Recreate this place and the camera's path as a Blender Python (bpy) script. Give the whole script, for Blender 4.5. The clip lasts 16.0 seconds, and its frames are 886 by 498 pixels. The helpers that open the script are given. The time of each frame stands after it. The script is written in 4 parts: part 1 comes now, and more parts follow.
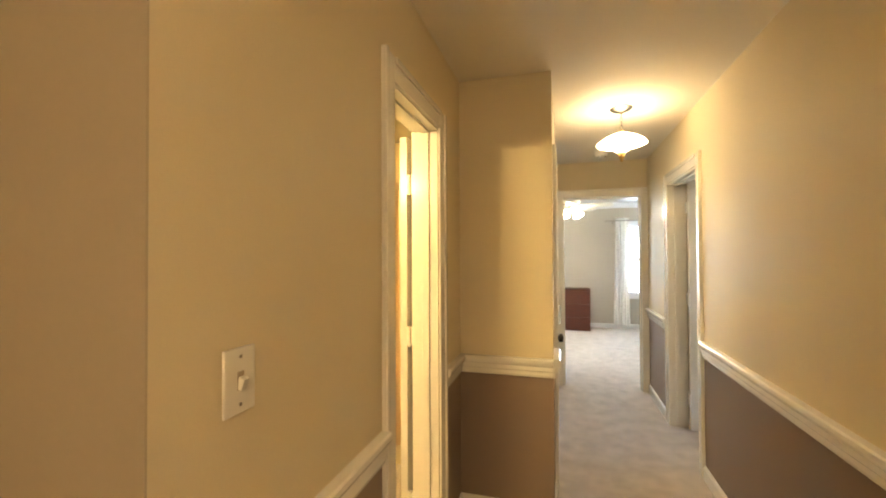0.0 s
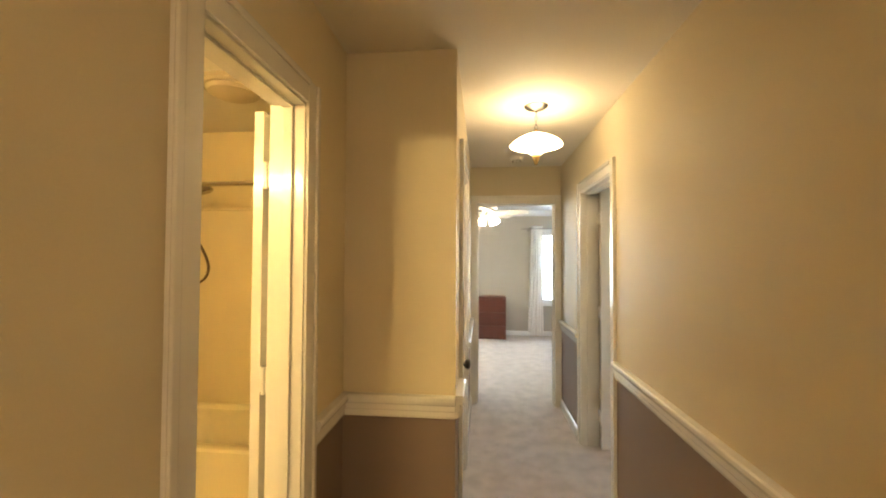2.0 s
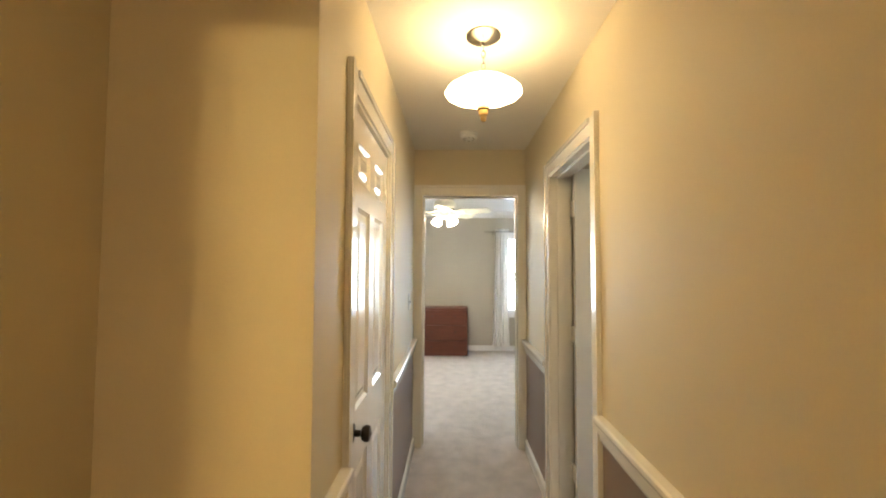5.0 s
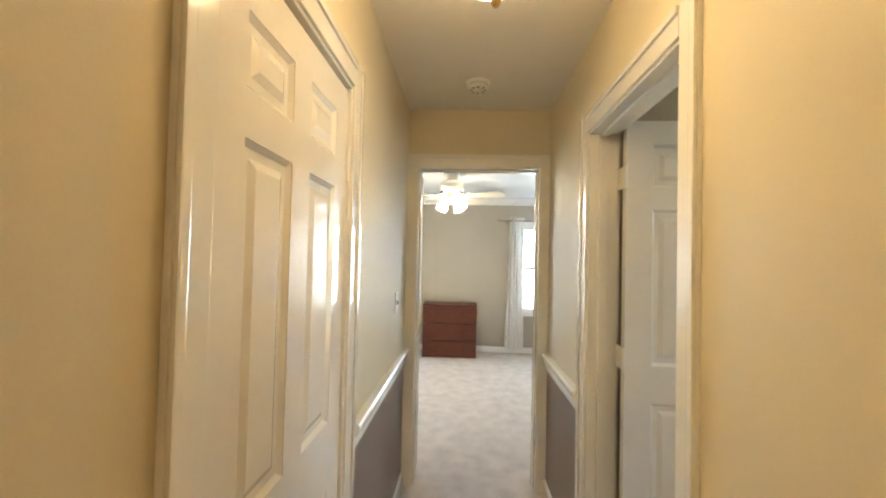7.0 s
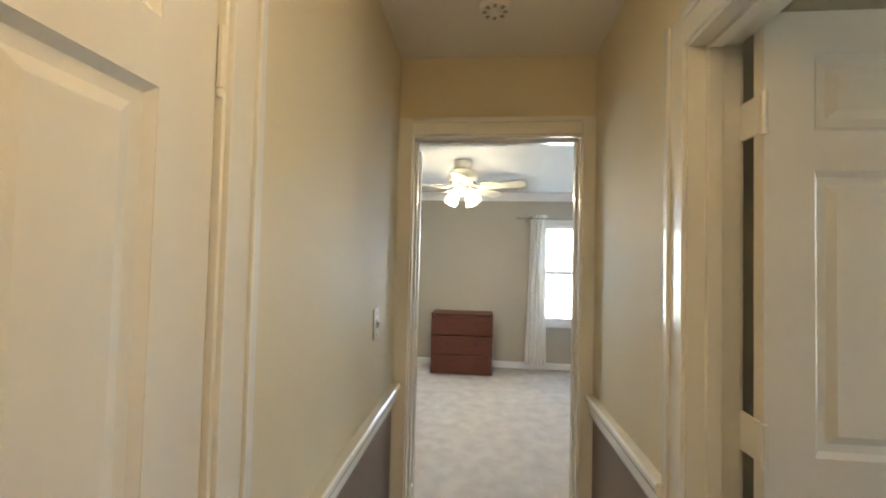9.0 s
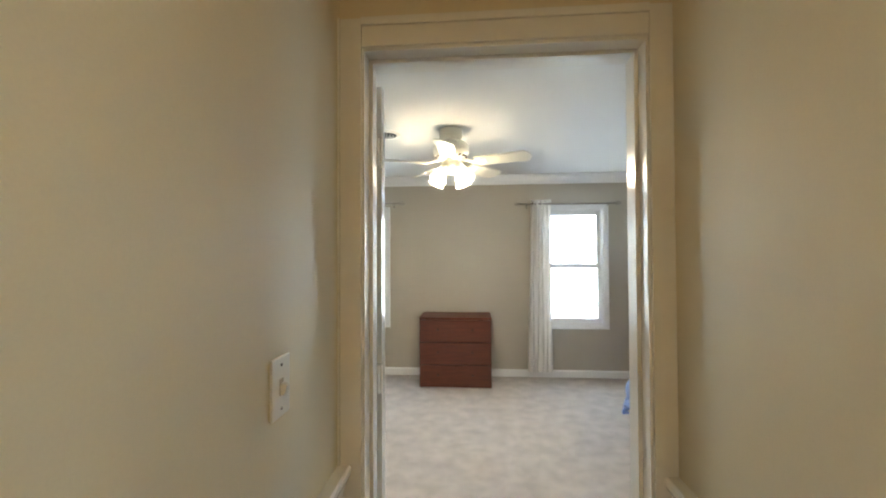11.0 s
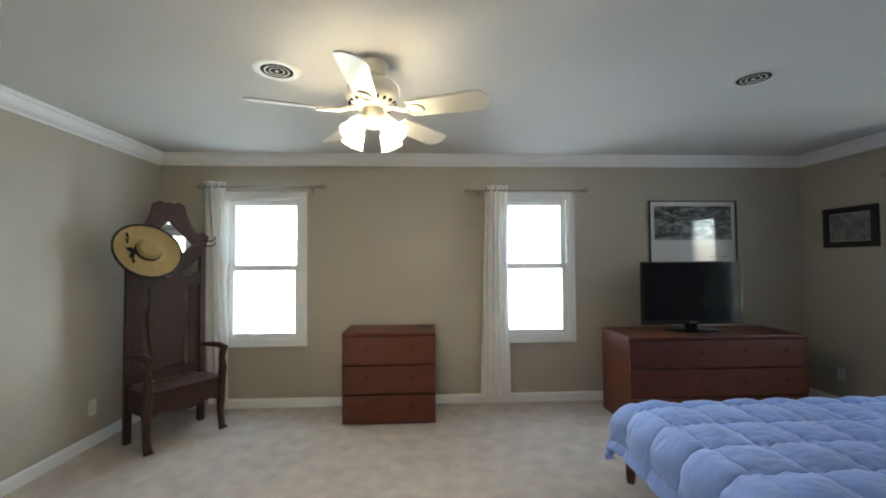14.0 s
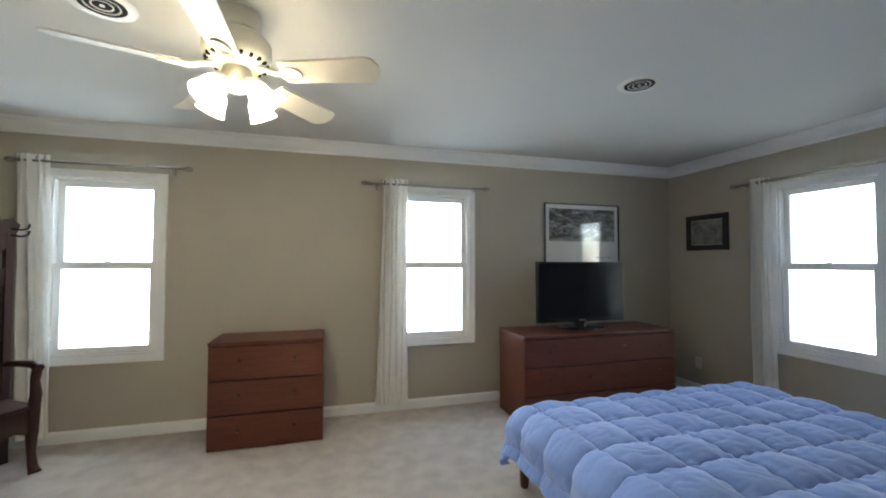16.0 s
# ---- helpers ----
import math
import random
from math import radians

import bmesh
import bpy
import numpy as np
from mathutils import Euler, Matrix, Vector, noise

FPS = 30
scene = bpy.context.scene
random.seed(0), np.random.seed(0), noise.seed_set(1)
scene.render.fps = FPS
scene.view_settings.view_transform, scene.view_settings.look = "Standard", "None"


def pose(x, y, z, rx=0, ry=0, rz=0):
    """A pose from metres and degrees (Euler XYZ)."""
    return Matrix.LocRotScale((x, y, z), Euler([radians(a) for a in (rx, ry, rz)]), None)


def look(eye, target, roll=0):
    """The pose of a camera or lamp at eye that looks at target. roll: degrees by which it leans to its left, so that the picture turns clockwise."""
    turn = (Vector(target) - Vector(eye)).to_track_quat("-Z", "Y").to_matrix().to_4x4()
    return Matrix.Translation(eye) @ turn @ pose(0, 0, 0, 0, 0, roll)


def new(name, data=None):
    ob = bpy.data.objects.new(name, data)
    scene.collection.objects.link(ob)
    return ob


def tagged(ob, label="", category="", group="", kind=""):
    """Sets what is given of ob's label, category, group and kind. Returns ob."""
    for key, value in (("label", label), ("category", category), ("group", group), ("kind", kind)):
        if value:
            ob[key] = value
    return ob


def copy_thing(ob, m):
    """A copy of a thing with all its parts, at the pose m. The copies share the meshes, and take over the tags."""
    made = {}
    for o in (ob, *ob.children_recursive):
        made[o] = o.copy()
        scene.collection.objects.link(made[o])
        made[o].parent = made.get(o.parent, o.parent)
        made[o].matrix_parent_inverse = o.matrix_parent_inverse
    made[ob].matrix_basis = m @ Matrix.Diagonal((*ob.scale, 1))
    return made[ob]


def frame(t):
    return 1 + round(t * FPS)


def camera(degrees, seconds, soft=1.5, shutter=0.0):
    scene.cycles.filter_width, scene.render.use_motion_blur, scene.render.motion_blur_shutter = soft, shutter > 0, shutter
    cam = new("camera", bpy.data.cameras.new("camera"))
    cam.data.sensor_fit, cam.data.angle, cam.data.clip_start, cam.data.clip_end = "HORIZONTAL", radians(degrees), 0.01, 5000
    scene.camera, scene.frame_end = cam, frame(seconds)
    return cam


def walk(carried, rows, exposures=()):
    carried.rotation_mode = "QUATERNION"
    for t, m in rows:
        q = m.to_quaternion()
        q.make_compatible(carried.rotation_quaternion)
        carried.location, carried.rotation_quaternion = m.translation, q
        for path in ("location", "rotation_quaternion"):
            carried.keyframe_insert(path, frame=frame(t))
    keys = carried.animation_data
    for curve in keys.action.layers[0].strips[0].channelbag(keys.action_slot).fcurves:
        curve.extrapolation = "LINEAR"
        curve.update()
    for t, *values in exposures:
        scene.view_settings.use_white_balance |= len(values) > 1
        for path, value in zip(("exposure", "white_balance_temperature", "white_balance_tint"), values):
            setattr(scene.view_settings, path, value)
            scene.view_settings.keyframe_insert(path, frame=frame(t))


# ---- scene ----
cam = camera(95.5, 16.0, soft=2.0)
PATH = [
    (0, (0.744, 1.789, 1.425), (0.183, 3.709, 1.454), -0.3),
    (0.5, (0.749, 1.882, 1.441), (0.32, 3.835, 1.497), -0.2),
    (1, (0.757, 1.997, 1.45), (0.402, 3.965, 1.507), 0.2),
    (1.5, (0.791, 2.1, 1.463), (0.521, 4.081, 1.52), 0.4),
    (2, (0.815, 2.232, 1.468), (0.624, 4.223, 1.517), 0.3),
    (2.5, (0.839, 2.368, 1.477), (0.705, 4.363, 1.512), 0.2),
    (3, (0.86, 2.492, 1.479), (0.777, 4.49, 1.524), 0.2),
    (3.5, (0.868, 2.65, 1.481), (0.828, 4.649, 1.523), 0.1),
    (4, (0.909, 2.781, 1.473), (0.893, 4.78, 1.532), 0.1),
    (4.5, (0.947, 2.937, 1.474), (0.953, 4.936, 1.543), -0.4),
    (4.7, (0.992, 2.996, 1.449), (0.972, 4.994, 1.539), -0.3),
    (7, (1.088, 3.779, 1.444), (0.973, 5.775, 1.492), 1.3),
    (7.5, (1.106, 3.954, 1.442), (0.944, 5.947, 1.499), 0.5),
    (8, (1.111, 4.128, 1.444), (0.93, 6.119, 1.516), 0.2),
    (8.5, (1.109, 4.313, 1.443), (0.922, 6.303, 1.511), 0.7),
    (9, (1.105, 4.488, 1.44), (0.912, 6.478, 1.502), 1.4),
    (9.5, (1.102, 4.673, 1.438), (0.904, 6.663, 1.48), 1.7),
    (11.8, (1.077, 5.556, 1.466), (0.938, 7.551, 1.501), -1.0),
    (12, (1.088, 5.628, 1.471), (0.947, 7.622, 1.511), -0.9),
    (12.5, (1.085, 5.787, 1.45), (0.964, 7.783, 1.5), -0.3),
    (13, (1.101, 5.948, 1.421), (1.031, 7.946, 1.468), 0.2),
    (13.5, (1.122, 6.1, 1.412), (1.129, 8.1, 1.455), 0.0),
    (14, (1.173, 6.219, 1.379), (1.266, 8.216, 1.437), -0.4),
    (14.5, (1.214, 6.305, 1.375), (1.42, 8.293, 1.447), -0.9),
    (15, (1.235, 6.361, 1.378), (1.547, 8.335, 1.462), -0.7),
    (15.5, (1.263, 6.417, 1.37), (1.692, 8.368, 1.446), -0.3),
    (16, (1.291, 6.453, 1.356), (1.838, 8.376, 1.418), 0.1),
]
EXPOSURE = [(0.0, 4.4), (1.0, 4.25), (2.5, 4.1), (4.5, 4.0), (7.0, 4.1), (8.0, 3.85), (9.5, 3.62), (11.8, 3.5), (12.5, 3.3), (13.5, 3.0), (14.5, 2.97), (16.0, 3.08)]
walk(cam, [(t, look(eye, target, roll)) for t, eye, target, roll in PATH], EXPOSURE)

# light levels
DAY = 2.6
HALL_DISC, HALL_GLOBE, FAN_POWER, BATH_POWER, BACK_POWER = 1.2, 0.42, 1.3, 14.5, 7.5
FAN_BULB_POWER = 50.0

# ---- world, sun and exposure ----
world = bpy.data.worlds.new("sky")
scene.world = world
world.use_nodes = True
sky = world.node_tree.nodes.new("ShaderNodeTexSky")
sky.sky_type, sky.sun_disc = "NISHITA", False
sky.sun_elevation, sky.sun_rotation = radians(42), radians(200)
world.node_tree.links.new(sky.outputs[0], world.node_tree.nodes["Background"].inputs[0])
world.node_tree.nodes["Background"].inputs[1].default_value = 0.15
sun = new("sun", bpy.data.lights.new("sun", "SUN"))
sun.data.energy, sun.data.angle, sun.data.color = 4.5, radians(0.5), (1, 0.95, 0.88)
sun.matrix_world = look((0, 0, 20), (5.6, 15.4, 2.0))


def daylight(place, target, width, height, watts):
    """The sky's light through a window's opening."""
    lamp = new("window_daylight", bpy.data.lights.new("window_daylight", "AREA"))
    lamp.data.shape, lamp.data.size, lamp.data.size_y, lamp.data.energy = "RECTANGLE", width, height, watts
    lamp.data.color = (0.68, 0.84, 1.0)
    lamp.matrix_world = look(place, target)


# ---- plan ----
XR, XL, XB = 1.61, 0.703, 0.195          # faces of the hall's right wall, closet wall and bathroom wall
YC, YE = 4.012, 6.366                    # recess wall and end wall of the hall
YS, YN, XW, XE = 6.505, 10.146, -1.34, 5.015   # bedroom faces
TOP = 2.41
RAIL0, RAIL1 = 0.768, 0.868

for wx in (-0.341, 2.269):
    daylight((wx, YN + 0.28, 1.42), (wx, YN - 1, 0.95), 0.80, 1.75, DAY * 1.5)
daylight((XE + 0.28, 8.652, 1.42), (XE - 1, 8.652, 0.95), 0.80, 1.75, DAY * 0.75)
# weak daylight for the side room's added, unseen window
daylight((3.716, 4.9, 1.33), (2.6, 4.9, 1.33), 0.74, 1.38, DAY * 0.05)


# ---- materials ----
def mat(name, color, rough=0.6, metal=0.0, vary=0.06, scale=3.0, grain=60.0, bump=0.05, depth=0.002, emit=None, power=0.0, coat=0.0, stretch=(1, 1, 1), dark=None, world_space=True, sheen=0.0):
    m = bpy.data.materials.new(name)
    m.use_nodes = True
    nt, p = m.node_tree, m.node_tree.nodes["Principled BSDF"]
    p.inputs["Roughness"].default_value, p.inputs["Metallic"].default_value = rough, metal
    p.inputs["Coat Weight"].default_value = coat
    p.inputs["Sheen Weight"].default_value = sheen
    if world_space:
        src = nt.nodes.new("ShaderNodeNewGeometry").outputs["Position"]
    else:
        src = nt.nodes.new("ShaderNodeTexCoord").outputs["Object"]
    mp = nt.nodes.new("ShaderNodeMapping")
    mp.inputs["Scale"].default_value = stretch
    nt.links.new(src, mp.inputs[0])
    big, fine = nt.nodes.new("ShaderNodeTexNoise"), nt.nodes.new("ShaderNodeTexNoise")
    big.inputs["Scale"].default_value, big.inputs["Detail"].default_value = scale, 4
    fine.inputs["Scale"].default_value, fine.inputs["Detail"].default_value = grain, 3
    for n in (big, fine):
        nt.links.new(mp.outputs[0], n.inputs["Vector"])
    both = nt.nodes.new("ShaderNodeMix")
    both.data_type = "FLOAT"
    both.inputs[0].default_value = 0.4
    nt.links.new(big.outputs[0], both.inputs[2])
    nt.links.new(fine.outputs[0], both.inputs[3])
    ramp = nt.nodes.new("ShaderNodeValToRGB")
    ramp.color_ramp.elements[0].position, ramp.color_ramp.elements[1].position = 0.3, 0.7
    lo = dark or tuple(c * (1 - vary) for c in color)
    hi = color if dark else tuple(min(1, c * (1 + vary)) for c in color)
    ramp.color_ramp.elements[0].color, ramp.color_ramp.elements[1].color = (*lo, 1), (*hi, 1)
    nt.links.new(both.outputs[0], ramp.inputs[0])
    nt.links.new(ramp.outputs[0], p.inputs["Base Color"])
    if name == "cut_pile_carpet":
        ramp.color_ramp.elements[0].position, ramp.color_ramp.elements[1].position, big.inputs["Detail"].default_value = 0.38, 0.60, 8
    if bump:
        b = nt.nodes.new("ShaderNodeBump")
        b.inputs["Strength"].default_value, b.inputs["Distance"].default_value = bump, depth
        nt.links.new(fine.outputs[0], b.inputs["Height"])
        nt.links.new(b.outputs[0], p.inputs["Normal"])
    if emit:
        p.inputs["Emission Color"].default_value, p.inputs["Emission Strength"].default_value = (*emit, 1), power
    return m


def two_tone(name, upper, lower, split, rough):
    """Wall paint in two colours that meet behind the chair rail."""
    m = mat(name, upper, rough, vary=0.03, scale=1.5, grain=220, bump=0.12)
    nt, p = m.node_tree, m.node_tree.nodes["Principled BSDF"]
    p.inputs["Specular IOR Level"].default_value = 0.3
    geo, sep, cmp, mix = (nt.nodes.new("ShaderNode" + k) for k in ("NewGeometry", "SeparateXYZ", "Math", "Mix"))
    old = p.inputs["Base Color"].links[0].from_socket
    nt.links.new(geo.outputs["Position"], sep.inputs[0])
    cmp.operation = "GREATER_THAN"
    cmp.inputs[1].default_value = split
    nt.links.new(sep.outputs[2], cmp.inputs[0])
    mix.data_type = "RGBA"
    mix.inputs[6].default_value = (*lower, 1)
    nt.links.new(cmp.outputs[0], mix.inputs[0])
    nt.links.new(old, mix.inputs[7])
    nt.links.new(mix.outputs[2], p.inputs["Base Color"])
    return m


HALL_PAINT = two_tone("hall_paint", (0.69, 0.60, 0.42), (0.25, 0.185, 0.145), 0.82, 0.55)
BATH_PAINT = mat("bath_paint", (0.70, 0.58, 0.33), 0.45, vary=0.03, scale=2, grain=200)
BED_PAINT = mat("bedroom_paint", (0.45, 0.405, 0.325), 0.5, vary=0.03, scale=1.5, grain=220, bump=0.12)
# side-room colour, also carrying the shade of the hall's corner face
ROOM_AND_SHADE_PAINT = mat("side_room_and_shade_paint", (0.46, 0.385, 0.28), 0.6, vary=0.03)
CEIL_PAINT = mat("ceiling_paint", (0.66, 0.645, 0.61), 0.8, vary=0.02, scale=2, grain=150, bump=0.15)
CEIL_HALL = mat("hall_ceiling_paint", (0.78, 0.73, 0.64), 0.7, vary=0.02, scale=2, grain=150, bump=0.15)
TRIM = mat("white_gloss_trim", (0.80, 0.77, 0.70), 0.22, vary=0.02, scale=4, grain=40, bump=0.06, coat=0.3)
TRIM_BED = mat("white_bedroom_trim", (0.85, 0.845, 0.83), 0.35, vary=0.02, scale=4, grain=40)
DOOR_PAINT = mat("white_gloss_door", (0.80, 0.76, 0.69), 0.2, vary=0.02, scale=5, grain=30, bump=0.08, coat=0.4)
CARPET = mat("cut_pile_carpet", (0.66, 0.575, 0.505), 0.95, vary=0.1, dark=(0.49, 0.42, 0.365), scale=8.0, grain=190, bump=1.0, depth=0.014, sheen=0.3)
WOOD = mat("red_brown_wood", (0.135, 0.032, 0.012), 0.45, dark=(0.068, 0.016, 0.007), scale=5, grain=38, stretch=(1, 6, 9), bump=0.05, world_space=False)
WOOD_KNOB = mat("dark_turned_wood", (0.055, 0.016, 0.008), 0.4, vary=0.1)
# near-black that puts the shade of drawer gaps and plinth into the colour
GAP_SHADE = mat("dark_gap_shade", (0.03, 0.012, 0.008), 0.6)
OAK = mat("dark_carved_oak", (0.058, 0.016, 0.007), 0.5, dark=(0.020, 0.006, 0.003), scale=6, grain=45, stretch=(6, 6, 1), bump=0.12, world_space=False)
STEEL = mat("brushed_nickel", (0.30, 0.275, 0.24), 0.34, 1.0, bump=0.02)
# darker tone paints in slot shade on bars that are solid
SLOT = mat("shaded_slot", (0.38, 0.33, 0.25), 0.7)
DOME = mat("beige_frosted_dome", (0.50, 0.42, 0.28), 0.4, vary=0.03)
CHROME = mat("chrome", (0.38, 0.345, 0.29), 0.16, 1.0, bump=0)
HOSE = mat("aged_metal_hose", (0.16, 0.11, 0.07), 0.4, 0.9)
BRASS = mat("aged_brass", (0.50, 0.34, 0.14), 0.28, 1.0, bump=0.02)
BRONZE = mat("dark_bronze", (0.035, 0.028, 0.022), 0.35, 0.8)
CURTAIN = mat("white_cotton_curtain", (0.87, 0.85, 0.80), 0.85, vary=0.03, scale=8, grain=130, bump=0.35, depth=0.004, sheen=0.3)
TUB = mat("cream_tub_enamel", (0.75, 0.65, 0.41), 0.14, vary=0.02, coat=0.4)
SURROUND = mat("cream_tub_surround", (0.73, 0.61, 0.36), 0.22, vary=0.02)
PLASTIC = mat("white_plastic", (0.78, 0.75, 0.68), 0.3, vary=0.01, bump=0)
BLACK = mat("black_gloss_plastic", (0.012, 0.012, 0.013), 0.12, vary=0.02, bump=0)
SCREEN = mat("tv_screen_glass", (0.006, 0.007, 0.010), 0.16, vary=0.02, bump=0)
SCREEN.node_tree.nodes["Principled BSDF"].inputs["Specular IOR Level"].default_value = 0.25
QUILT = mat("blue_cotton_comforter", (0.25, 0.38, 0.80), 0.75, dark=(0.20, 0.32, 0.70), scale=5, grain=90, bump=0.10, depth=0.006, sheen=0.4)
SHEET = mat("white_mattress", (0.75, 0.74, 0.72), 0.9)
STRAW = mat("woven_straw", (0.50, 0.36, 0.14), 0.7, dark=(0.36, 0.25, 0.09), scale=14, grain=160, bump=0.6, depth=0.004, world_space=False)
RIBBON_AND_DUCT_DARK = mat("black_ribbon_and_duct_dark", (0.008, 0.007, 0.008), 0.85)
FAN_WHITE = mat("cream_fan_enamel", (0.74, 0.70, 0.60), 0.3, vary=0.03, scale=6)
MAT_BOARD = mat("white_mat_board", (0.82, 0.81, 0.79), 0.7, vary=0.02)
PHOTO = mat("black_and_white_photo", (0.55, 0.55, 0.54), 0.4, dark=(0.012, 0.012, 0.012), scale=7, grain=24, stretch=(1, 1, 2.6), bump=0)
for e, q in zip(PHOTO.node_tree.nodes["Color Ramp"].color_ramp.elements, (0.46, 0.66)):
    e.position = q
PHOTO_2 = mat("grey_landscape_photo", (0.42, 0.42, 0.41), 0.4, dark=(0.05, 0.05, 0.05), scale=7, grain=26, bump=0)
FRAME_BLACK = mat("black_frame", (0.015, 0.013, 0.012), 0.35)
LAMP_GLASS = mat("lit_milk_glass", (0.85, 0.82, 0.75), 0.3, bump=0, emit=(1.0, 0.74, 0.40), power=HALL_DISC)
LAMP_BULB = mat("lit_globe", (0.85, 0.82, 0.75), 0.3, bump=0, emit=(1.0, 0.74, 0.40), power=HALL_GLOBE)
FAN_GLASS = mat("lit_fan_glass", (0.85, 0.84, 0.8), 0.3, bump=0, emit=(1.0, 0.84, 0.52), power=FAN_POWER)
FAN_BULB = mat("lit_fan_bulb", (0.85, 0.84, 0.8), 0.3, bump=0, emit=(1.0, 0.90, 0.72), power=FAN_BULB_POWER)
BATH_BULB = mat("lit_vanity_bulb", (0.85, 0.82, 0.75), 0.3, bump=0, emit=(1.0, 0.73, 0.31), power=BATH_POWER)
BACK_BULB = mat("lit_ceiling_bowl", (0.85, 0.82, 0.75), 0.3, bump=0, emit=(1.0, 0.71, 0.38), power=BACK_POWER)
_nt = FAN_GLASS.node_tree
_clear, _mix = _nt.nodes.new("ShaderNodeBsdfTransparent"), _nt.nodes.new("ShaderNodeMixShader")
_mix.inputs[0].default_value = 0.35
_nt.links.new(_nt.nodes["Principled BSDF"].outputs[0], _mix.inputs[1])
_nt.links.new(_clear.outputs[0], _mix.inputs[2])
_nt.links.new(_mix.outputs[0], _nt.nodes["Material Output"].inputs[0])
_nt = CURTAIN.node_tree
_p, _out = _nt.nodes["Principled BSDF"], _nt.nodes["Material Output"]
_tr, _mix = _nt.nodes.new("ShaderNodeBsdfTranslucent"), _nt.nodes.new("ShaderNodeMixShader")
_tr.inputs[0].default_value = (0.80, 0.78, 0.73, 1)
_mix.inputs[0].default_value = 0.18
_nt.links.new(_p.outputs[0], _mix.inputs[1])
_nt.links.new(_tr.outputs[0], _mix.inputs[2])
_nt.links.new(_mix.outputs[0], _out.inputs[0])
GRASS = mat("dry_pale_grass", (0.34, 0.33, 0.22), 0.9, dark=(0.22, 0.23, 0.14), scale=2, grain=30)
BARK = mat("pale_bark", (0.36, 0.32, 0.27), 0.9, dark=(0.22, 0.19, 0.16), scale=6, grain=30)
LEAF = mat("young_leaves", (0.30, 0.36, 0.16), 0.7, dark=(0.20, 0.26, 0.10), scale=3, grain=20)
STRIPE = mat("striped_shower_curtain", (0.74, 0.64, 0.40), 0.7, dark=(0.70, 0.48, 0.30), scale=30, grain=50, stretch=(1, 1, 0.02))


def glass(name):
    m = bpy.data.materials.new(name)
    m.use_nodes = True
    p = m.node_tree.nodes["Principled BSDF"]
    p.inputs["Base Color"].default_value = (0.97, 0.98, 0.98, 1)
    p.inputs["Roughness"].default_value, p.inputs["Transmission Weight"].default_value, p.inputs["IOR"].default_value = 0.0, 1.0, 1.45
    return m


GLASS = glass("clear_glass")
MIRROR = mat("mirror_silver", (0.9, 0.9, 0.9), 0.02, 1.0, vary=0.0, bump=0)


# ---- mesh helpers ----
def box(bm, x0, x1, y0, y1, z0, z1, bevel=0.0, m=None, seg=2):
    got = bmesh.ops.create_cube(bm, size=1.0)
    vs = got["verts"]
    for v in vs:
        v.co = Vector(((x0 + x1) / 2 + v.co.x * (x1 - x0), (y0 + y1) / 2 + v.co.y * (y1 - y0), (z0 + z1) / 2 + v.co.z * (z1 - z0)))
    if m is not None:
        bmesh.ops.transform(bm, matrix=m, verts=vs)
    if bevel:
        es = list({e for v in vs for e in v.link_edges})
        bmesh.ops.bevel(bm, geom=es, offset=bevel, segments=seg, profile=0.7, affect="EDGES")
    return bm


def lathe(bm, profile, seg=32, m=None, wave=0.0, lobes=0, ring_shape=False):
    """Turn a profile of (radius, height) about the z axis; ring_shape closes the profile on itself."""
    rings = []
    for i, (r, z) in enumerate(profile):
        ring = []
        for k in range(seg):
            a = 2 * math.pi * k / seg
            rr = r * (1 + (wave * math.cos(lobes * a) if lobes else 0))
            co = Vector((rr * math.cos(a), rr * math.sin(a), z))
            ring.append(bm.verts.new(m @ co if m is not None else co))
        rings.append(ring)
    for a, b in zip(rings, rings[1:] + (rings[:1] if ring_shape else [])):
        for k in range(seg):
            bm.faces.new((a[k], a[(k + 1) % seg], b[(k + 1) % seg], b[k]))
    for ring in (() if ring_shape else (rings[0], rings[-1])):
        if profile[rings.index(ring)][0] > 1e-4:
            try:
                bm.faces.new(ring)
            except ValueError:
                pass
    bmesh.ops.recalc_face_normals(bm, faces=bm.faces[:])
    return bm


def tube(bm, points, radius, seg=10, closed=False):
    """A round bar along points; radius is a number or one per point."""
    pts = [Vector(p) for p in points]
    rs = radius if isinstance(radius, (list, tuple)) else [radius] * len(pts)
    rings = []
    n = len(pts)
    for i, p in enumerate(pts):
        if closed:
            d = (pts[(i + 1) % n] - pts[i - 1]).normalized()
        else:
            d = (pts[min(i + 1, n - 1)] - pts[max(i - 1, 0)]).normalized()
        side = d.cross(Vector((0.31, 0.17, 0.93)))
        if side.length < 1e-3:
            side = d.cross(Vector((1, 0, 0)))
        side.normalize()
        up = side.cross(d)
        rings.append([bm.verts.new(p + rs[i] * (math.cos(2 * math.pi * k / seg) * side + math.sin(2 * math.pi * k / seg) * up)) for k in range(seg)])
    pairs = list(zip(rings, rings[1:])) + ([(rings[-1], rings[0])] if closed else [])
    for a, b in pairs:
        for k in range(seg):
            bm.faces.new((a[k], a[(k + 1) % seg], b[(k + 1) % seg], b[k]))
    if not closed:
        bm.faces.new(rings[0]), bm.faces.new(rings[-1])
    bmesh.ops.recalc_face_normals(bm, faces=bm.faces[:])
    return bm


